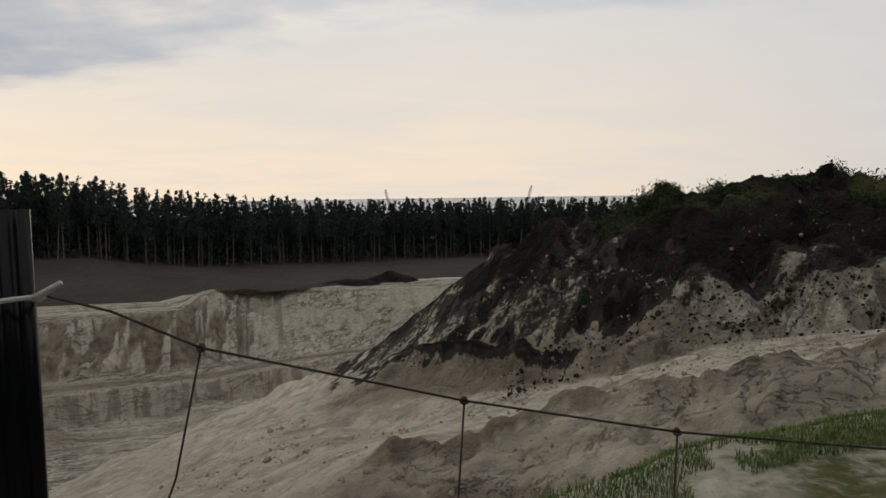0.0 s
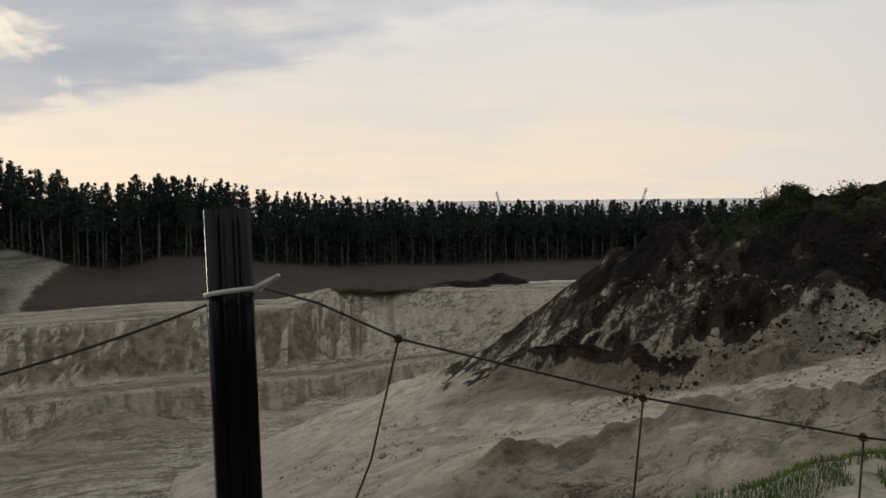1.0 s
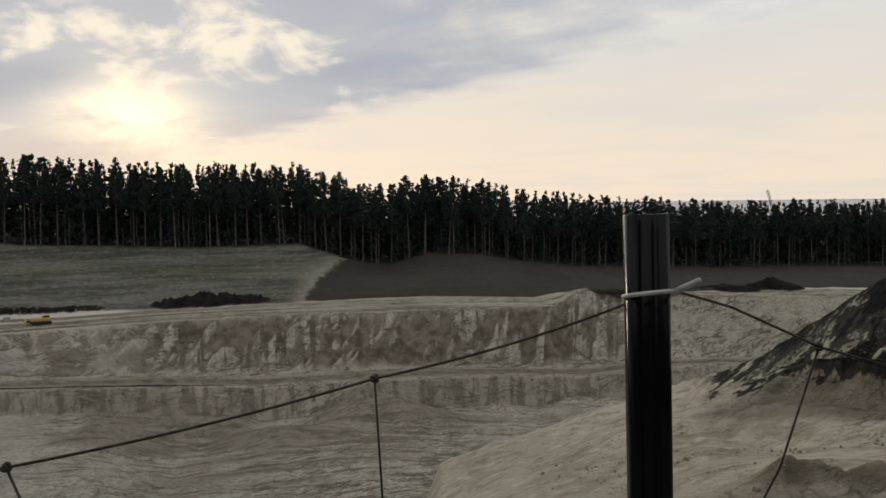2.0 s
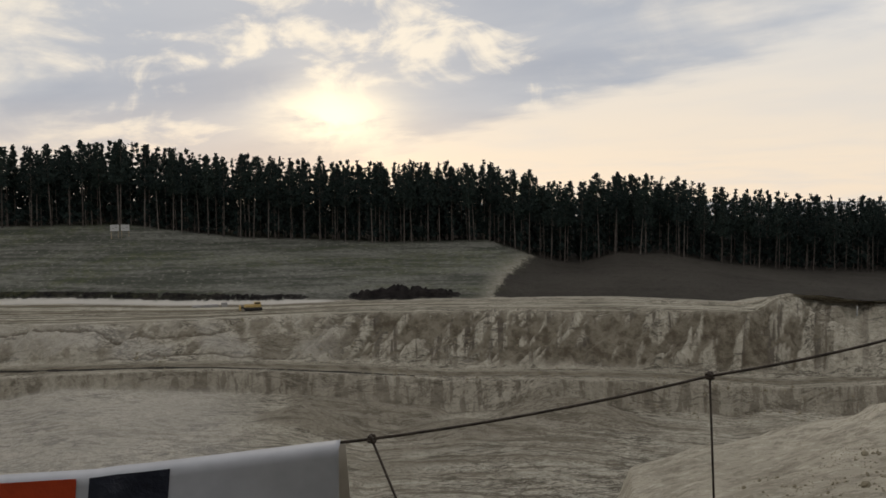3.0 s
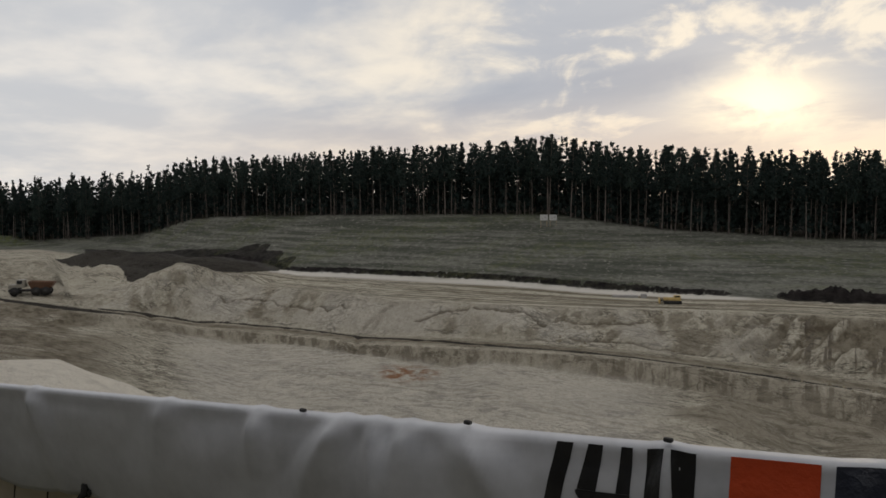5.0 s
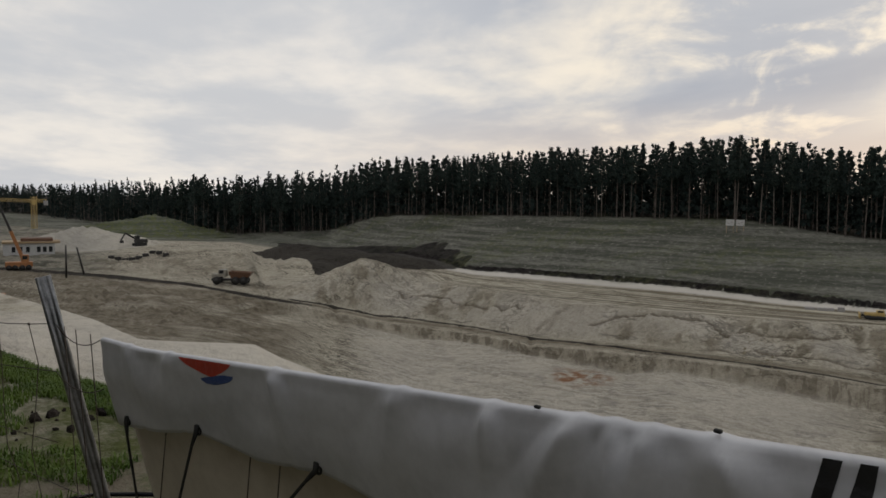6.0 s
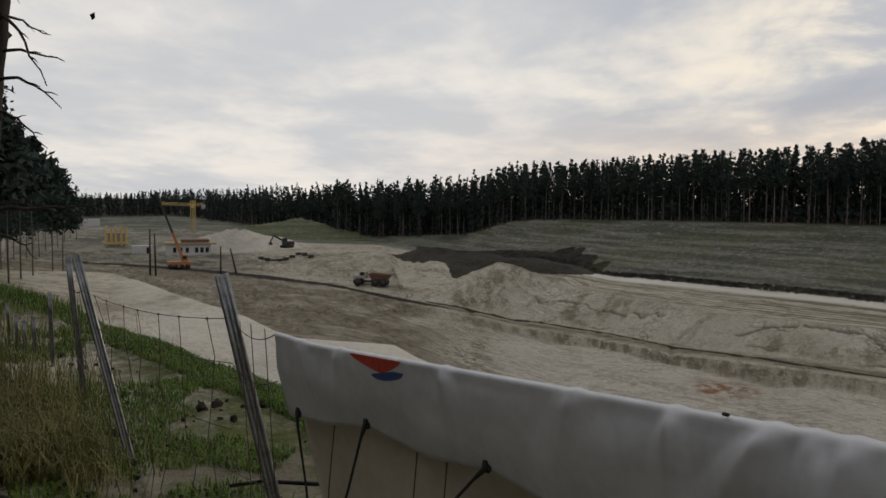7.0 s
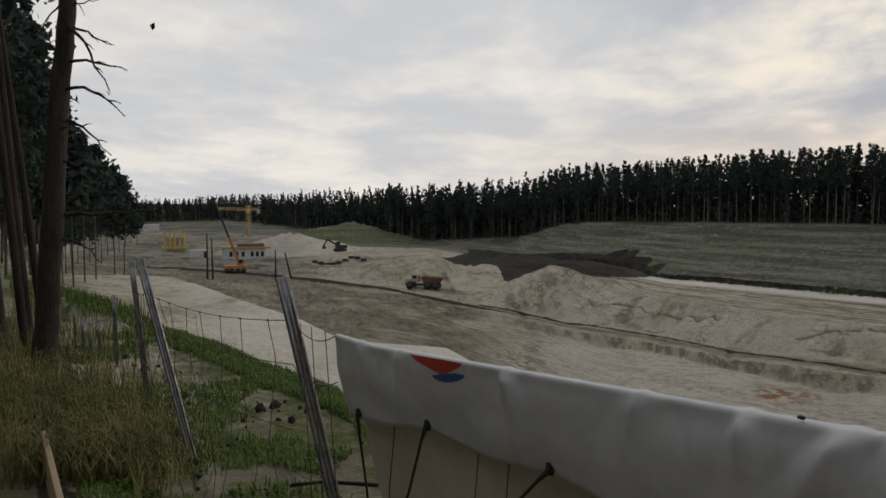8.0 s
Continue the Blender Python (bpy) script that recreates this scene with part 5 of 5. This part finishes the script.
for cx, cy, n, r in ((-5.45, -2.85, 1500, 0.42), (-5.9, -3.25, 1200, 0.5), (-6.6, -3.7, 900, 0.6), (-7.5, -4.3, 900, 0.8), (-8.6, -5.5, 900, 1.0), (-5.0, -2.55, 600, 0.35), (-10, -6.2, 700, 1.2), (-6.9, -4.5, 800, 0.7), (-3.6, -1.5, 120, 0.25), (-12, -7.6, 500, 1.4)):
    for _ in range(n):
        x, y = cx - 0.28 + rng.normal(0, r * 0.6), cy - 0.48 + rng.normal(0, r * 0.6)
        if math.hypot(x, y) > 6.3 or math.degrees(math.atan2(-x, y)) < 118.0:
            p.append((x, y, surface(x, y)))
blades(p, rng.uniform(0.2, 0.52, len(p)), np.full(len(p), 0.004), DRY_GRASS, "marram_grass", "tall dry marram grass in tussocks", rng, 0.75, (0.35, 1.0))
p = [(x, y, surface(x, y)) for x, y in (at(b, d) for b, d in zip(rng.normal(4.2, 0.4, 30), rng.normal(4.0, 0.1, 30)))]
blades(p, rng.uniform(0.08, 0.2, len(p)), np.full(len(p), 0.003), DRY_GRASS, "rim_tuft", "thin dry tuft at the sandy edge", rng)


def shrub(bearing, distance, size, tall, rng, mat, label):
    x, y = at(bearing, distance)
    cv, cf = [], []
    tv, tf = [], []
    for c in range(int(16 * size + 8)):
        u = rng.normal(0, 1, 3)
        u /= np.linalg.norm(u)
        centre = u * (size, size, tall) * rng.uniform(0.3, 0.85) + (0, 0, tall * 0.55)
        centre[2] = abs(centre[2])
        n = len(tv)
        tv += [(0.02, 0, 0), (-0.02, 0.02, 0), tuple(centre)]
        tf.append((n, n + 1, n + 2))
        for m in centre + rng.normal(0, 1, (110, 3)) * size * 0.24:
            a, b = rng.normal(0, 1, 3), rng.normal(0, 1, 3)
            a, b = a / np.linalg.norm(a) * 0.05, b / np.linalg.norm(b) * 0.022
            n = len(cv)
            cv += [tuple(m - a), tuple(m + b), tuple(m + a), tuple(m - b)]
            cf.append((n, n + 1, n + 2, n + 3))
    ob = thing("shrub", label, "shrub", "shrubs on the mound", Matrix.Translation((x, y, surface(x, y) - 0.30)))
    part_mesh("stems", mesh_of("stems", tv, tf), BARK, ob)
    part_mesh("leaves", mesh_of("leaves", cv, cf), mat, ob, flat=True)


for b, d, s, t in ((-25.4, 27, 0.75, 0.85), (-27.5, 27, 0.8, 0.5), (-29.5, 27, 0.9, 0.5), (-23.8, 26.4, 0.7, 0.35), (-22.4, 26.2, 0.6, 0.3), (-18.4, 25.8, 0.7, 0.5), (-19.8, 25.7, 0.6, 0.35), (-17.2, 25.6, 0.5, 0.3), (-15.4, 25.6, 0.6, 0.35),
                   (-14.2, 25.4, 0.8, 0.4), (-12.9, 25.3, 0.7, 0.4), (-11.4, 25.2, 0.7, 0.35), (-13.6, 24.4, 0.7, 0.4), (-11.9, 24.2, 0.6, 0.4), (-15.3, 24.6, 0.6, 0.35), (-9.4, 25.4, 0.4, 0.25), (-26.5, 25.6, 0.8, 0.4), (-21, 24.8, 0.5, 0.3),
                   (-22.8, 19.4, 0.5, 0.35), (-19.4, 18.6, 0.4, 0.3), (-9.9, 21.2, 0.4, 0.3), (-24.5, 24.6, 0.7, 0.4), (-28.6, 25.4, 0.8, 0.4)):
    shrub(b, d, s * 0.75, t * 0.62, rng, LEAF, "low dark green shrub on the dark soil mound")


def clods(spots, sizes, mat, name, label, rng):
    """Rough lumps, joined."""
    kinds = []
    for _ in range(6):
        bm = bmesh.new()
        bmesh.ops.create_icosphere(bm, subdivisions=1, radius=1)
        for v in bm.verts:
            v.co *= 0.75 + 0.45 * noise.noise(v.co * 1.4 + Vector((rng.random() * 50, 0, 0)))
        bm.verts.ensure_lookup_table()
        kinds.append((np.array([v.co[:] for v in bm.verts]), [[v.index for v in q.verts] for q in bm.faces]))
        bm.free()
    vs, fs, base = [], [], 0
    for (x, y, z), s in zip(spots, sizes):
        kv, kf = kinds[int(rng.integers(6))]
        e = np.array(Euler((rng.random() * 6, rng.random() * 6, rng.random() * 6)).to_matrix())
        vs.append((kv * s * rng.uniform(0.6, 1.3, 3)) @ e.T + (x, y, z + s * 0.15))
        fs += [[i + base for i in q] for q in kf]
        base += len(kv)
    ob = part_mesh(name, mesh_of(name, np.vstack(vs).tolist(), fs), mat, None, flat=True)
    return tagged(ob, label, "clods", kind="stuff")


p = scatter(rng, 9000, -34, -4, 17.8, 26.8, 2.4, -0.1, 71)
clods(p, np.clip(rng.lognormal(-3.9, 0.65, len(p)), 0.01, 0.10), CLOD, "peat_clods", "dark peaty clods tumbled over the mound", rng)
p = scatter(rng, 7000, -30, 20, 7, 24, 1.3, 0.18, 72)
clods(p, np.clip(rng.lognormal(-4.1, 0.7, len(p)), 0.008, 0.13), SAND_CLOD, "sand_lumps", "crumbled sand lumps on the near bank", rng)
p = scatter(rng, 300, 96, 118, 4, 12, 1.0, 0.0, 73)
clods(p, np.clip(rng.lognormal(-3.6, 0.5, len(p)), 0.01, 0.08), CLOD, "rim_debris", "dark bits of turf and wood on the rim", rng)
p = scatter(rng, 1500, 8, 60, 118, 134, 8, -0.1, 74)
clods(p, np.clip(rng.lognormal(-2.1, 0.5, len(p)), 0.05, 0.4), SAND_CLOD, "wall_lumps", "fallen sand lumps along the pit walls", rng)


# ---- things in the pit and on the building site ----
def paint(name, colour, rough_=0.5, metal=0.0):
    return mottled(name, tuple(c * 0.75 for c in colour), colour, 1.5, rough_, 0.05, 0.005, metal=metal, spec=0.4)


YELLOW, ORANGE = paint("yellow machine paint", (0.46, 0.33, 0.12)), paint("orange machine paint", (0.33, 0.14, 0.05))
RUST_RED, CAB_WHITE = paint("rusty brown paint", (0.135, 0.070, 0.042), 0.7), paint("dusty grey paint", (0.26, 0.24, 0.20))
TYRE, DARK_METAL = paint("tyre rubber", (0.022, 0.021, 0.02), 0.85), paint("dark site steel", (0.035, 0.033, 0.032), 0.6, 0.3)
CONCRETE, PLASTER = paint("grey concrete", (0.30, 0.29, 0.28), 0.9), paint("white plaster", (0.44, 0.44, 0.43), 0.8)
TIMBER, GRAVEL = paint("raw timber", (0.34, 0.25, 0.15), 0.8), paint("grey gravel", (0.34, 0.33, 0.32), 0.95)
m, g = material("dark window glass")
g.finish((0.02, 0.022, 0.025), 0.1, spec=0.6)
PANE = m


def standing(bearing, distance, turn=0.0, sink=0.0):
    """A pose on the ground; turn 0: its x axis runs to the left across the view."""
    x, y = at(bearing, distance)
    return Matrix.Translation((x, y, surface(x, y) - sink)) @ Euler((0, 0, radians(bearing + 180 + turn))).to_matrix().to_4x4()


def block(name, size, place, mat, parent, bevel=0.04, tilt=(0, 0, 0), label=""):
    bm = bmesh.new()
    box(bm, size, Matrix.Translation(place) @ Euler([radians(a) for a in tilt]).to_matrix().to_4x4(), bevel)
    return part(name, bm, mat, parent, label, flat=True)


def wheel(place, radius, width, parent):
    bm = bmesh.new()
    bmesh.ops.create_cone(bm, cap_ends=True, segments=18, radius1=radius, radius2=radius, depth=width, matrix=Matrix.Translation(place) @ Euler((radians(90), 0, 0)).to_matrix().to_4x4())
    bmesh.ops.bevel(bm, geom=[e for e in bm.edges if len(e.link_faces) == 2 and e.calc_face_angle(0) > 1], offset=radius * 0.12, segments=2, affect="EDGES")
    w = part("wheel", bm, TYRE, parent)
    bm = bmesh.new()
    bmesh.ops.create_cone(bm, cap_ends=True, segments=14, radius1=radius * 0.5, radius2=radius * 0.4, depth=width + 0.06, matrix=Matrix.Translation(place) @ Euler((radians(90), 0, 0)).to_matrix().to_4x4())
    part("rim", bm, DARK_METAL, w)


def dump_truck():
    ob = thing("dump_truck", "articulated dump truck with a rusty red skip", "truck", "", standing(94.8, 176, -14, 0.1))
    block("chassis", (7.6, 1.0, 0.45), (0, 0, 1.0), DARK_METAL, ob)
    bm = bmesh.new()
    low = [(-0.4, -1.0, 1.35), (-3.9, -1.0, 1.55), (-3.9, 1.0, 1.55), (-0.4, 1.0, 1.35)]
    high = [(0.1, -1.45, 2.75), (-4.6, -1.45, 2.55), (-4.6, 1.45, 2.55), (0.1, 1.45, 2.75)]
    a, b = [bm.verts.new(v) for v in low], [bm.verts.new(v) for v in high]
    c = [bm.verts.new((x * 0.96, y * 0.93, z)) for x, y, z in high]
    d = [bm.verts.new((x * 0.96, y * 0.93, z + 0.12)) for x, y, z in low]
    bm.faces.new(a)
    for k in range(4):
        j = (k + 1) % 4
        bm.faces.new((a[k], b[k], b[j], a[j]))
        bm.faces.new((b[k], c[k], c[j], b[j]))
        bm.faces.new((c[k], d[k], d[j], c[j]))
    bm.faces.new(d[::-1])
    bmesh.ops.recalc_face_normals(bm, faces=bm.faces)
    part("skip", bm, RUST_RED, ob, flat=True)
    cab = block("cab", (1.6, 1.9, 1.5), (1.5, 0, 2.35), CAB_WHITE, ob, 0.12)
    block("window", (0.9, 1.94, 0.7), (1.6, 0, 2.65), PANE, cab, 0.02)
    block("windscreen", (0.06, 1.5, 0.7), (2.3, 0, 2.65), PANE, cab, 0.02)
    block("bonnet", (1.5, 1.7, 0.9), (2.9, 0, 1.75), CAB_WHITE, ob, 0.15)
    for x in (2.5, -1.3, -3.0):
        for y in (-1.15, 1.15):
            wheel((x, y, 0.85), 0.85, 0.6, ob)


dump_truck()


def bulldozer():
    ob = thing("bulldozer", "small yellow bulldozer on the sand plateau", "bulldozer", "", standing(52.2, 141, 4, 0.05))
    for y in (-0.85, 0.85):
        bm = bmesh.new()
        box(bm, (2.9, 0.45, 0.56), Matrix.Translation((0, y, 0.28)), 0.2)
        part("track", bm, TYRE, ob)
    block("body", (2.8, 1.2, 0.5), (0.1, 0, 0.75), YELLOW, ob, 0.12)
    cab = block("cab", (1.1, 1.1, 0.42), (-0.7, 0, 1.18), YELLOW, ob, 0.08)
    block("window", (0.8, 1.14, 0.25), (-0.7, 0, 1.24), PANE, cab, 0.02)
    block("blade", (0.18, 2.8, 0.8), (2.15, 0, 0.5), YELLOW, ob, 0.05)
    for y in (-0.7, 0.7):
        block("push_arm", (1.5, 0.14, 0.16), (1.4, y, 0.5), DARK_METAL, ob, 0.02)


bulldozer()
for b, w, h in ((54.1, 1.0, 0.7), (55.0, 2.6, 0.45), (55.9, 1.6, 0.4)):
    crate = thing("concrete_block", "grey concrete block on the pale strip", "block", "blocks on the strip", standing(b, 146, 5, 0.02))
    block("body", (w, 0.8, h), (0, 0, h / 2), CONCRETE, crate, 0.04)


def notice_board(bearing, distance):
    ob = thing("notice_board", "white notice board on two posts at the wood's edge", "sign", "notice boards", standing(bearing, distance, 0, surface(*at(bearing, distance)) - surface(*at(60.5, 190)) + 0.1))
    panel = block("panel", (1.75, 0.06, 1.35), (0, 0, 2.2), PLASTER, ob, 0.01)
    for x, z, w in ((-0.3, 2.3, 0.5), (0.3, 2.05, 0.4)):
        block("bar", (w, 0.02, 0.22), (x, 0.045, z), CONCRETE, panel, 0.0)
    for x in (-0.7, 0.7):
        block("leg", (0.09, 0.09, 1.8), (x, 0, 0.75), TIMBER, ob, 0.01)


notice_board(60.86, 190)
notice_board(60.22, 190)


def stake(bearing, distance, high, mat, label, name="marker_stake", girth=0.12, lean=0.0):
    ob = thing(name, label, "stake", "", standing(bearing, distance, 0, 0.2))
    bm = bmesh.new()
    tube(bm, [(0, 0, 0), (lean * 0.5, 0, high * 0.5), (lean, 0, high)], [girth, girth * 0.9, girth * 0.7], 8)
    part("shaft", bm, mat, ob)
    return ob


stake(11.94, 158, 2.0, PLASTER, "pale survey stake on the sand bank")


def excavator(bearing, distance, turn):
    ob = thing("excavator", "dark tracked excavator on the sand shelf", "excavator", "", standing(bearing, distance, turn, 0.05))
    for y in (-1.0, 1.0):
        block("track", (3.6, 0.6, 0.9), (0, y, 0.45), TYRE, ob, 0.3)
    block("body", (3.2, 2.4, 1.1), (-0.4, 0, 1.5), DARK_METAL, ob, 0.15)
    cab = block("cab", (1.3, 1.0, 1.4), (0.9, 0.6, 2.4), DARK_METAL, ob, 0.1)
    block("window", (0.9, 1.04, 0.8), (1.0, 0.6, 2.6), PANE, cab, 0.02)
    block("boom", (3.6, 0.4, 0.5), (2.6, -0.2, 3.0), DARK_METAL, ob, 0.05, (0, -30, 0))
    block("arm", (2.4, 0.3, 0.35), (4.6, -0.2, 2.8), DARK_METAL, ob, 0.04, (0, 60, 0))
    block("bucket", (0.9, 1.0, 0.8), (5.0, -0.2, 1.4), DARK_METAL, ob, 0.1)


excavator(100.5, 250, 20)


def mobile_crane():
    ob = thing("mobile_crane", "orange mobile crane with a raised dark boom", "crane", "", standing(107.6, 206, 0, 0.1))
    block("carrier", (5.5, 2.6, 1.1), (0, 0, 1.3), ORANGE, ob, 0.1)
    cab = block("cab", (1.6, 1.3, 1.7), (-1.2, 0.5, 2.6), ORANGE, ob, 0.1)
    block("window", (1.0, 1.34, 0.8), (-1.2, 0.5, 2.8), PANE, cab, 0.02)
    for x in (-1.9, -0.6, 0.8, 2.0):
        for y in (-1.2, 1.2):
            wheel((x, y, 0.6), 0.6, 0.45, ob)
    foot, tip = Vector((-1.0, 0, 2.0)), Vector((5.0, 0, 18.0))
    for name, f0, f1, r, mat in (("boom", 0.0, 0.42, 0.55, ORANGE), ("boom_extension", 0.40, 1.0, 0.36, DARK_METAL)):
        bm = bmesh.new()
        tube(bm, [foot.lerp(tip, f0), foot.lerp(tip, f1)], [r, r * 0.85], 4)
        part(name, bm, mat, ob, flat=True)
    block("boom_head", (1.2, 0.5, 0.6), tip, DARK_METAL, ob, 0.05)


mobile_crane()


def lattice_bar(bm, a, b, wide, bars):
    """A four-chord lattice with diagonals."""
    a, b = Vector(a), Vector(b)
    t = (b - a).normalized()
    u = t.orthogonal().normalized()
    w = t.cross(u)
    corners = [u * sx * wide / 2 + w * sy * wide / 2 for sx, sy in ((-1, -1), (1, -1), (1, 1), (-1, 1))]
    for c in corners:
        tube(bm, [a + c, b + c], wide * 0.09, 5)
    for k in range(bars):
        p, q = a.lerp(b, k / bars), a.lerp(b, (k + 1) / bars)
        for i in range(4):
            c, d = corners[i], corners[(i + 1) % 4]
            tube(bm, [p + c, q + d], wide * 0.06, 4)


def tower_crane():
    ob = thing("tower_crane", "yellow tower crane before the far wood", "crane", "", standing(106.65, 360, 0, 0.3))
    for name, a, b, wide, n in (("mast", (0, 0, 0), (0, 0, 13), 1.4, 12), ("jib", (0, 0, 11.2), (12.5, 0, 11.6), 0.8, 12), ("counter_jib", (0, 0, 11.2), (-4.5, 0, 11.2), 0.8, 4)):
        bm = bmesh.new()
        lattice_bar(bm, a, b, wide, n)
        part(name, bm, YELLOW, ob, flat=True)
    block("counterweight", (1.6, 1.4, 1.8), (-4.2, 0, 10.4), CONCRETE, ob)
    block("cabin", (1.4, 1.4, 1.8), (0, 1.2, 10.6), YELLOW, ob)


tower_crane()


def formwork():
    ob = thing("formwork", "yellow formwork panels round a concrete pier", "formwork", "", standing(111.5, 270, 6, 0.2))
    block("pier", (5.5, 3.0, 4.5), (0, 0, 2.4), CONCRETE, ob)
    block("platform", (7.0, 4.4, 0.7), (0, 0, 1.5), YELLOW, ob)
    for x in (-2.8, -1.4, 0.2, 1.5, 2.9):
        block("panel", (0.75, 0.4, 5.6 + 0.6 * math.sin(x * 3)), (x, 1.9, 3.6), YELLOW, ob, 0.05)


formwork()


def site_building():
    ob = thing("site_building", "low grey concrete building with dark openings and a timber roof deck", "building", "", standing(107.0, 240, 0, 0.3))
    wall = block("wall", (12.0, 7.0, 3.2), (0, 0, 1.6), PLASTER, ob, 0.03)
    block("roof", (13.5, 8.0, 0.5), (-0.5, 0, 3.5), TIMBER, ob, 0.03)
    block("roof_deck", (7.5, 6.0, 0.7), (-1.8, 0, 4.2), RUST_RED, ob, 0.03)
    for x in (-5.0, -3.6, -2.2, 0.3, 2.0, 3.6):
        block("window", (0.85, 0.2, 1.4), (x, 3.5, 1.7), PANE, wall, 0.02)
    annex = thing("site_container", "white site container with a dark door", "container", "", standing(109.9, 246, 0, 0.2))
    block("body", (5.5, 3.0, 2.4), (0, 0, 1.2), PLASTER, annex)
    block("door", (0.9, 0.1, 1.9), (-1.6, 1.52, 1.0), PANE, annex, 0.02)


site_building()
for b, d, h, lean in ((109.45, 190, 10.5, 0.0), (109.1, 191, 9.5, 0.2), (104.95, 188, 7.0, 0.0), (103.9, 192, 6.0, 1.4)):
    stake(b, d, h, DARK_METAL, "tall dark steel pile driven into the ground", "steel_pile", 0.22, lean)
skip = thing("orange_skip", "rusty orange skip half buried in sand", "skip", "", standing(108.95, 150, 0, 0.3))
block("body", (2.8, 1.6, 1.3), (0, 0, 0.6), ORANGE, skip, 0.06)
silo = thing("white_tank", "white site tank before the far trees", "tank", "", standing(112.9, 410, 0, 0.2))
block("body", (7.0, 4.0, 3.4), (0, 0, 1.7), PLASTER, silo, 0.1)
for k in range(9):
    b = 98.9 + 0.42 * k
    barrier = thing("barrier", "dark concrete barrier along the shelf", "barrier", "barriers on the shelf", standing(b, 214 + 3 * math.sin(k), 0, 0.1))
    block("body", (1.5, 0.6, 0.9 + 0.2 * math.sin(k * 2)), (0, 0, 0.45), DARK_METAL, barrier, 0.06)
for b, tall, lean in ((-5.8, 17, 7), (3.6, 15, -6), (-13.9, 16, -2)):
    x, y = at(b, 900)
    jib = thing("harbour_crane", "slender dark crane jib far out by the sea", "crane", "far cranes", Matrix.Translation((x, y, -17)))
    bm = bmesh.new()
    lattice_bar(bm, (0, 0, 0), (lean * 0.2, 0, tall * 0.4), 2.4, 5)
    part("mast", bm, DARK_METAL, jib, flat=True)
    bm = bmesh.new()
    lattice_bar(bm, (lean * 0.2, 0, tall * 0.4), (lean, 0, tall + 10), 1.8, 10)
    part("jib", bm, DARK_METAL, jib, flat=True)

# plank edging and bare earth by the lookout
plank = thing("edging_plank", "weathered grey plank edging the path", "plank", "", Matrix.Translation((-5.03, -3.18, surface(-5.03, -3.18) + 0.12)) @ Euler((0, radians(2), math.atan2(0.613, 0.952))).to_matrix().to_4x4())
block("board", (1.5, 0.035, 0.2), (0, 0, 0), TIMBER, plank, 0.006)
